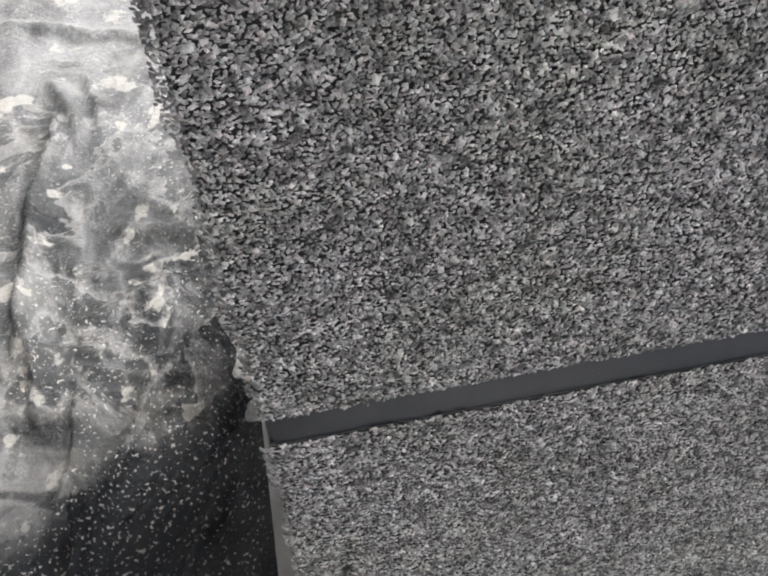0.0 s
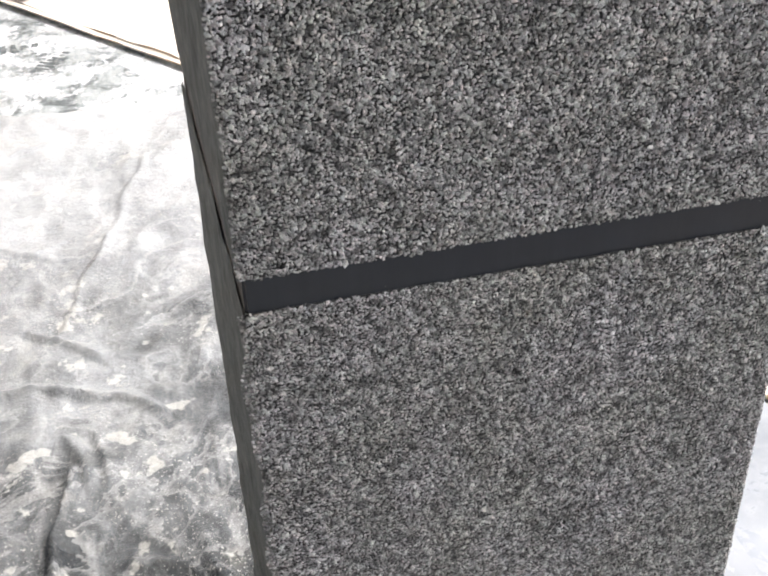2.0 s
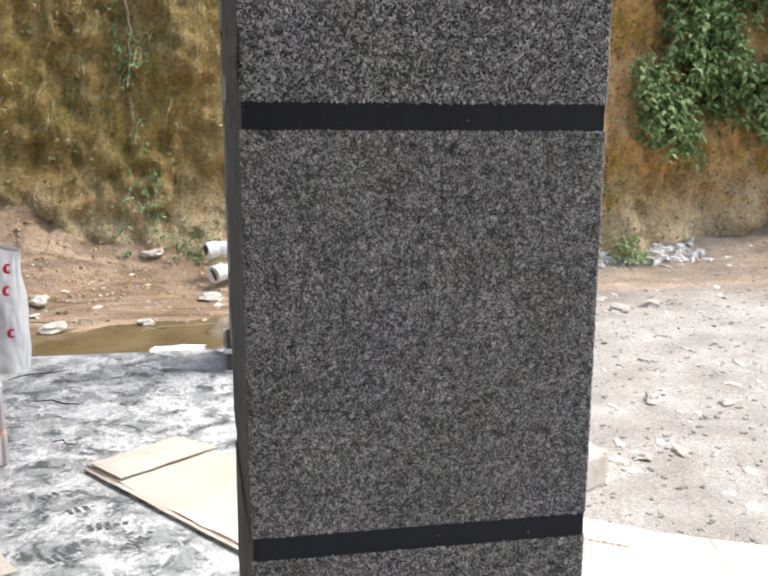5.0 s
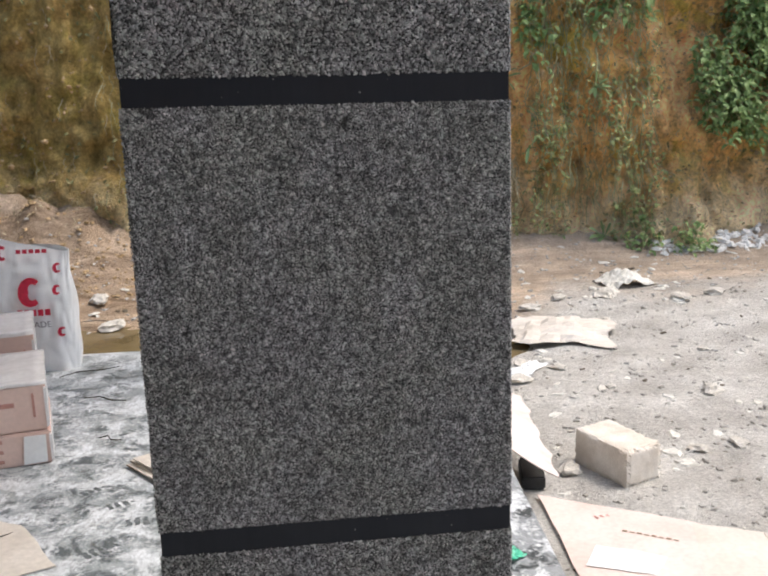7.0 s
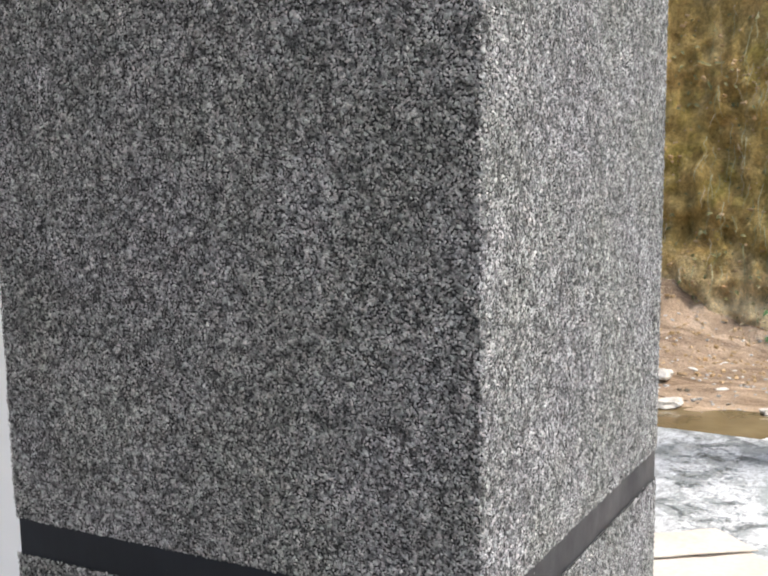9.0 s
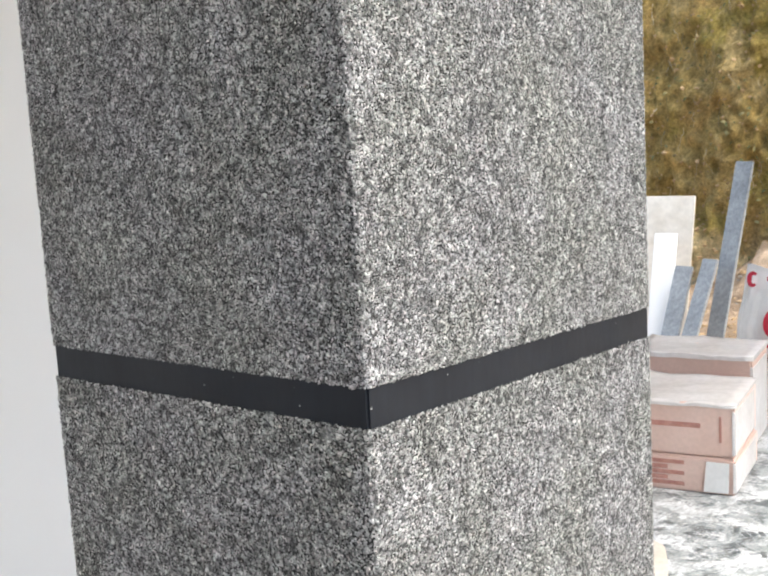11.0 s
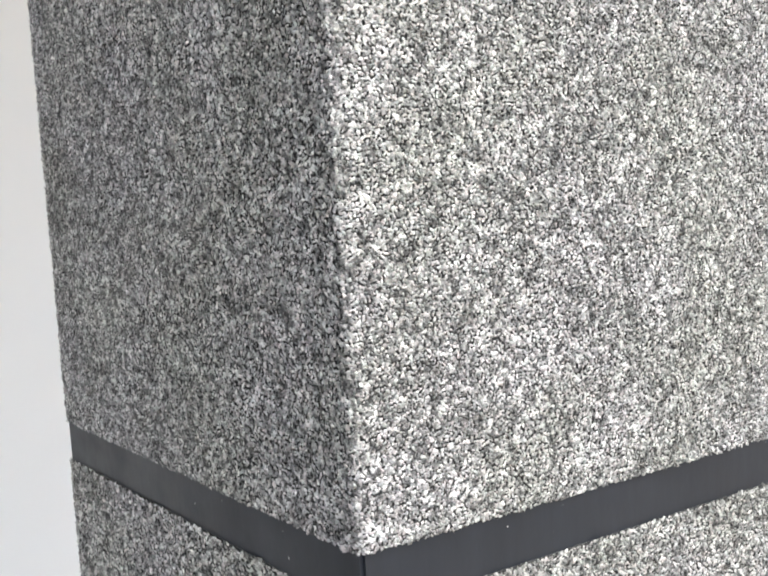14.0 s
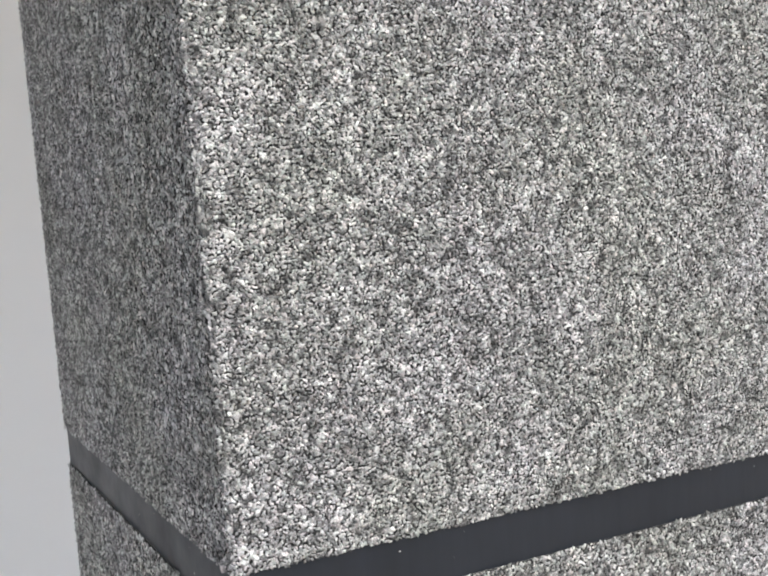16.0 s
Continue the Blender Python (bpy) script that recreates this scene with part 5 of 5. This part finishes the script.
creeper("vine", -0.9, 0.3, -0.28, 0.05, 40, 0.05, 18, M_BRIGHT, "low weeds along the bank's foot", 0.15)


def roots(n, x0, x1, z0, z1, seed, L0, r, label, material=M_STRAW):
    rng = random.Random(seed)
    bm = bmesh.new()
    for k in range(n):
        x, z = rng.uniform(x0, x1), rng.uniform(z0, z1)
        L = L0 * rng.uniform(0.4, 1.2)
        pts = []
        for i in range(6):
            pts.append((x, bank_y(x, z) - 0.012 - 0.03 * rng.random(), z))
            x += rng.uniform(-0.02, 0.02)
            z -= L / 5
        tube(bm, pts, [r, r, r * 0.8, r * 0.7, r * 0.5, r * 0.3], 4)
    tagged(obj("hanging_roots", bm, material), label, "roots", kind="stuff")


roots(330, -5.5, 6.5, -0.1, 2.4, 5, 0.18, 0.0032, "dry straw and hanging roots on the earth bank")
roots(420, 1.95, 2.95, 0.0, 2.0, 7, 0.26, 0.0042, "curtain of grey-green stems hanging on the bank", M_STEM)
roots(90, 1.60, 1.85, 0.12, 0.42, 8, 0.30, 0.005, "pale bleached roots hanging in a bare scar", M_STRAW)
roots(150, -1.5, 0.2, 0.2, 2.2, 9, 0.30, 0.003, "thin dry stems hanging on the earth bank", M_STEM)
root_rng = random.Random(40)
for pts in (((0.28, 1.62), (0.27, 1.42), (0.33, 1.30), (0.40, 1.14), (0.52, 1.06)), ((0.40, 1.14), (0.46, 0.98), (0.50, 0.86)), ((2.02, 1.28), (1.96, 1.16), (1.86, 1.10)),
            ((-0.86, 1.9), (-0.80, 1.5), (-0.84, 1.1), (-0.79, 0.72)), ((0.30, 0.75), (0.34, 0.45), (0.31, 0.2))):
    way = []
    for a, b2 in zip(pts, pts[1:]):
        for k in range(5):
            x, z = a[0] + (b2[0] - a[0]) * k / 5 + root_rng.uniform(-0.012, 0.012), a[1] + (b2[1] - a[1]) * k / 5
            way.append((x, bank_y(x, z) - 0.025 - 0.02 * root_rng.random(), z))
    tagged(obj("tree_root", tube(bmesh.new(), way, [0.013 - 0.008 * i / len(way) for i in range(len(way))], 6), M_STRAW, smooth=True), "pale crooked root laid bare in the earth bank", "root", "bare roots")
# dry grass and stems along the foot of the bank
foot = random.Random(41)
bm = bmesh.new()
for k in range(700):
    x = foot.uniform(-2.5, 4.2)
    if noise.noise(Vector((x * 1.7, 3, 1))) < foot.uniform(-0.6, 0.3):
        continue
    z = foot.uniform(-0.34, -0.02) if foot.random() < 0.6 else foot.uniform(-0.1, 0.25)
    y = min(bank_y(x, z) - 0.02, 7.9) - 0.18 * foot.random() * (z < -0.1)
    z = max(z, ground_z(x, y))
    leaf(bm, Vector((x, y, z)), Vector((foot.uniform(-0.9, 0.9), foot.uniform(-0.9, 0), foot.uniform(-0.5, 0.9))).normalized(), Vector((0.1, -0.6, 0.7)), foot.uniform(0.03, 0.085), foot.uniform(0.002, 0.0045), 0.15)
tagged(obj("dry_grass", bm, M_STRAW), "dry and half-green grass along the bank's foot", "grass", kind="stuff")


def bank_bits(name, material, label, cat, n, size, seed, leafy_bits=False):
    """Clods or withered leaves clinging to the bank, in one mesh."""
    rng = random.Random(seed)
    bm = bmesh.new()
    for k in range(n):
        x, z = rng.uniform(-4, 5.5), rng.uniform(-0.25, 2.2)
        if noise.noise(Vector((x * 1.6, z * 2.1, seed))) < rng.uniform(-0.5, 0.35):
            continue
        p = Vector((x, bank_y(x, z), z))
        s = size * rng.uniform(0.35, 1.1)
        if leafy_bits:
            o = Vector((rng.uniform(-1, 1), rng.uniform(-0.7, 0), rng.uniform(-1, 0.4))).normalized()
            leaf(bm, p + Vector((0, -0.01, 0)), o, Vector((0.1, -0.8, 0.6)), s, s * 0.26, 0.4)
            continue
        ring = [bm.verts.new(p + Vector((math.cos(a) * s * rng.uniform(0.6, 1.2), 0.012, math.sin(a) * s * rng.uniform(0.4, 0.9)))) for a in (0.3, 1.5, 2.8, 4.1, 5.3)]
        tip = bm.verts.new(p + Vector((rng.uniform(-0.3, 0.3) * s, -0.5 * s, rng.uniform(0, 0.4) * s)))
        for i in range(5):
            bm.faces.new((ring[i], ring[(i + 1) % 5], tip))
    bmesh.ops.recalc_face_normals(bm, faces=bm.faces[:])
    tagged(obj(name, bm, material), label, cat, kind="stuff")


bank_bits("earth_clods", M_CLOD, "brown and ochre clods on the cut earth bank", "earth", 5200, 0.03, 31)
bank_bits("withered_leaves", M_OLIVE, "withered olive leaves clinging to the earth bank", "leaves", 2600, 0.05, 33, True)
scatter("clay_clods", M_CLOD, "loose ochre clods on the spoil heap", "earth", 1900, (-4, 1.0, 6.7, 8.0), 0.024, 35, 0.6)

# grass tuft by the motorcycle
rng = random.Random(12)
bm = bmesh.new()
for k in range(150):
    x, y = rng.gauss(5.15, 0.25), rng.gauss(7.3, 0.15)
    leaf(bm, Vector((x, y, GROUND + 0.08)), Vector((rng.uniform(-0.5, 0.5), rng.uniform(-0.5, 0.2), 1)).normalized(), Vector((0, -1, 0.2)), rng.uniform(0.15, 0.42), 0.009, 0.35)
tagged(obj("grass_tuft", bm, leafy("bright_grass", (0.12, 0.2, 0.03), (0.26, 0.36, 0.08))), "bright green grass tuft at the bank's foot", "grass", kind="stuff")


# ---- motorcycle, seen in part beside the porch ----
def wheel(parent, x):
    w = part("wheel", tube(bmesh.new(), [(x, -0.03, 0.29), (x, 0.03, 0.29)], [0.05, 0.05], 12), M_STEEL, parent)
    ring = bmesh.new()
    pts = [(x + 0.25 * math.cos(a), 0, 0.29 + 0.25 * math.sin(a)) for a in [2 * math.pi * i / 28 for i in range(29)]]
    tube(ring, pts, [0.04] * 29, 8)
    part("tyre", ring, M_DARK, w, "black ribbed tyre")
    for i in range(9):
        a = 2 * math.pi * i / 9
        part("spoke", tube(bmesh.new(), [(x, 0, 0.29), (x + 0.22 * math.cos(a), 0, 0.29 + 0.22 * math.sin(a))], [0.006, 0.005], 5), M_STEEL, w)


moto = thing("motorcycle", pose(4.62, 6.62, GROUND + 0.01, 0, 0, 12), "small black motorcycle parked on the dirt", "motorcycle")
wheel(moto, 0.16)
wheel(moto, 1.36)
part("muffler", tube(bmesh.new(), [(-0.32, -0.14, 0.12), (-0.16, -0.14, 0.30), (0.02, -0.14, 0.48), (0.2, -0.12, 0.42), (0.6, -0.06, 0.30)], [0.062, 0.066, 0.06, 0.03, 0.025], 12), M_DARK, moto, "black muffler pointing down and back")
part("seat", boxed(0.0, 0.62, -0.11, 0.11, 0.72, 0.80, 0.03), M_DARK, moto)
part("tank", lump(0.2, 4, (1.3, 0.7, 0.8), 0.1, 3), M_STEEL, moto).matrix_local = pose(0.82, 0, 0.68)
part("engine", lump(0.17, 6, (1.2, 0.8, 1.0), 0.2, 3), M_STEEL, moto).matrix_local = pose(0.74, 0, 0.26)
part("frame", tube(bmesh.new(), [(0.16, 0, 0.29), (0.5, 0, 0.4), (0.9, 0, 0.5), (1.12, 0, 0.82)], [0.02] * 4, 8), M_DARK, moto)
part("fork", tube(bmesh.new(), [(1.36, -0.06, 0.29), (1.1, -0.06, 0.9)], [0.02, 0.022], 8), M_STEEL, moto)
part("handlebar", tube(bmesh.new(), [(1.0, -0.35, 0.98), (1.1, -0.1, 0.95), (1.1, 0.1, 0.95), (1.0, 0.35, 0.98)], [0.013] * 4, 8), M_STEEL, moto)
part("rear_light", boxed(-0.08, 0.0, -0.05, 0.05, 0.62, 0.68, 0.01), M_PVC, moto, "pale plastic rear fitting")

# ---- shoe prints wiped through the dust ----
def shoe_print(x, y, rz, L, bars):
    t = thing("shoe_print", pose(x, y, 0.0008, 0, 0, rz), "dark shoe print wiped through white floor dust", "footprint", "shoe prints")
    for k in range(bars):
        u = (k + 0.5) / bars
        w = L * 0.19 * (0.75 + 0.35 * math.sin(u * 5.2))
        def f(a, b2, u=u, w=w, k=k):
            p = Vector(((u - 0.5 + (a - 0.5) * 0.62 / bars) * L, (b2 - 0.5) * 2 * w, 0))
            p += Vector((0.35 * L / bars * noise.noise(p * 60 + Vector((k, 0, x * 9))), 0.012 * noise.noise(p * 25 + Vector((k * 3, 0, 0))), 0))
            return p
        part("tread", grid(2, 8, f), M_TREAD, t)


M_TREAD = plain("clean_dark_granite", (0.10, 0.115, 0.12), (0.2, 0.215, 0.22), 40, 0.4)
for x, y, rz, L, bars in ((-0.665, 2.49, 25, 0.11, 4), (-0.455, 2.235, 60, 0.13, 7), (-0.68, 2.16, 35, 0.13, 5), (-0.565, 2.35, 10, 0.14, 5), (-0.78, 2.62, 40, 0.10, 4)):
    shoe_print(x, y, rz, L, bars)
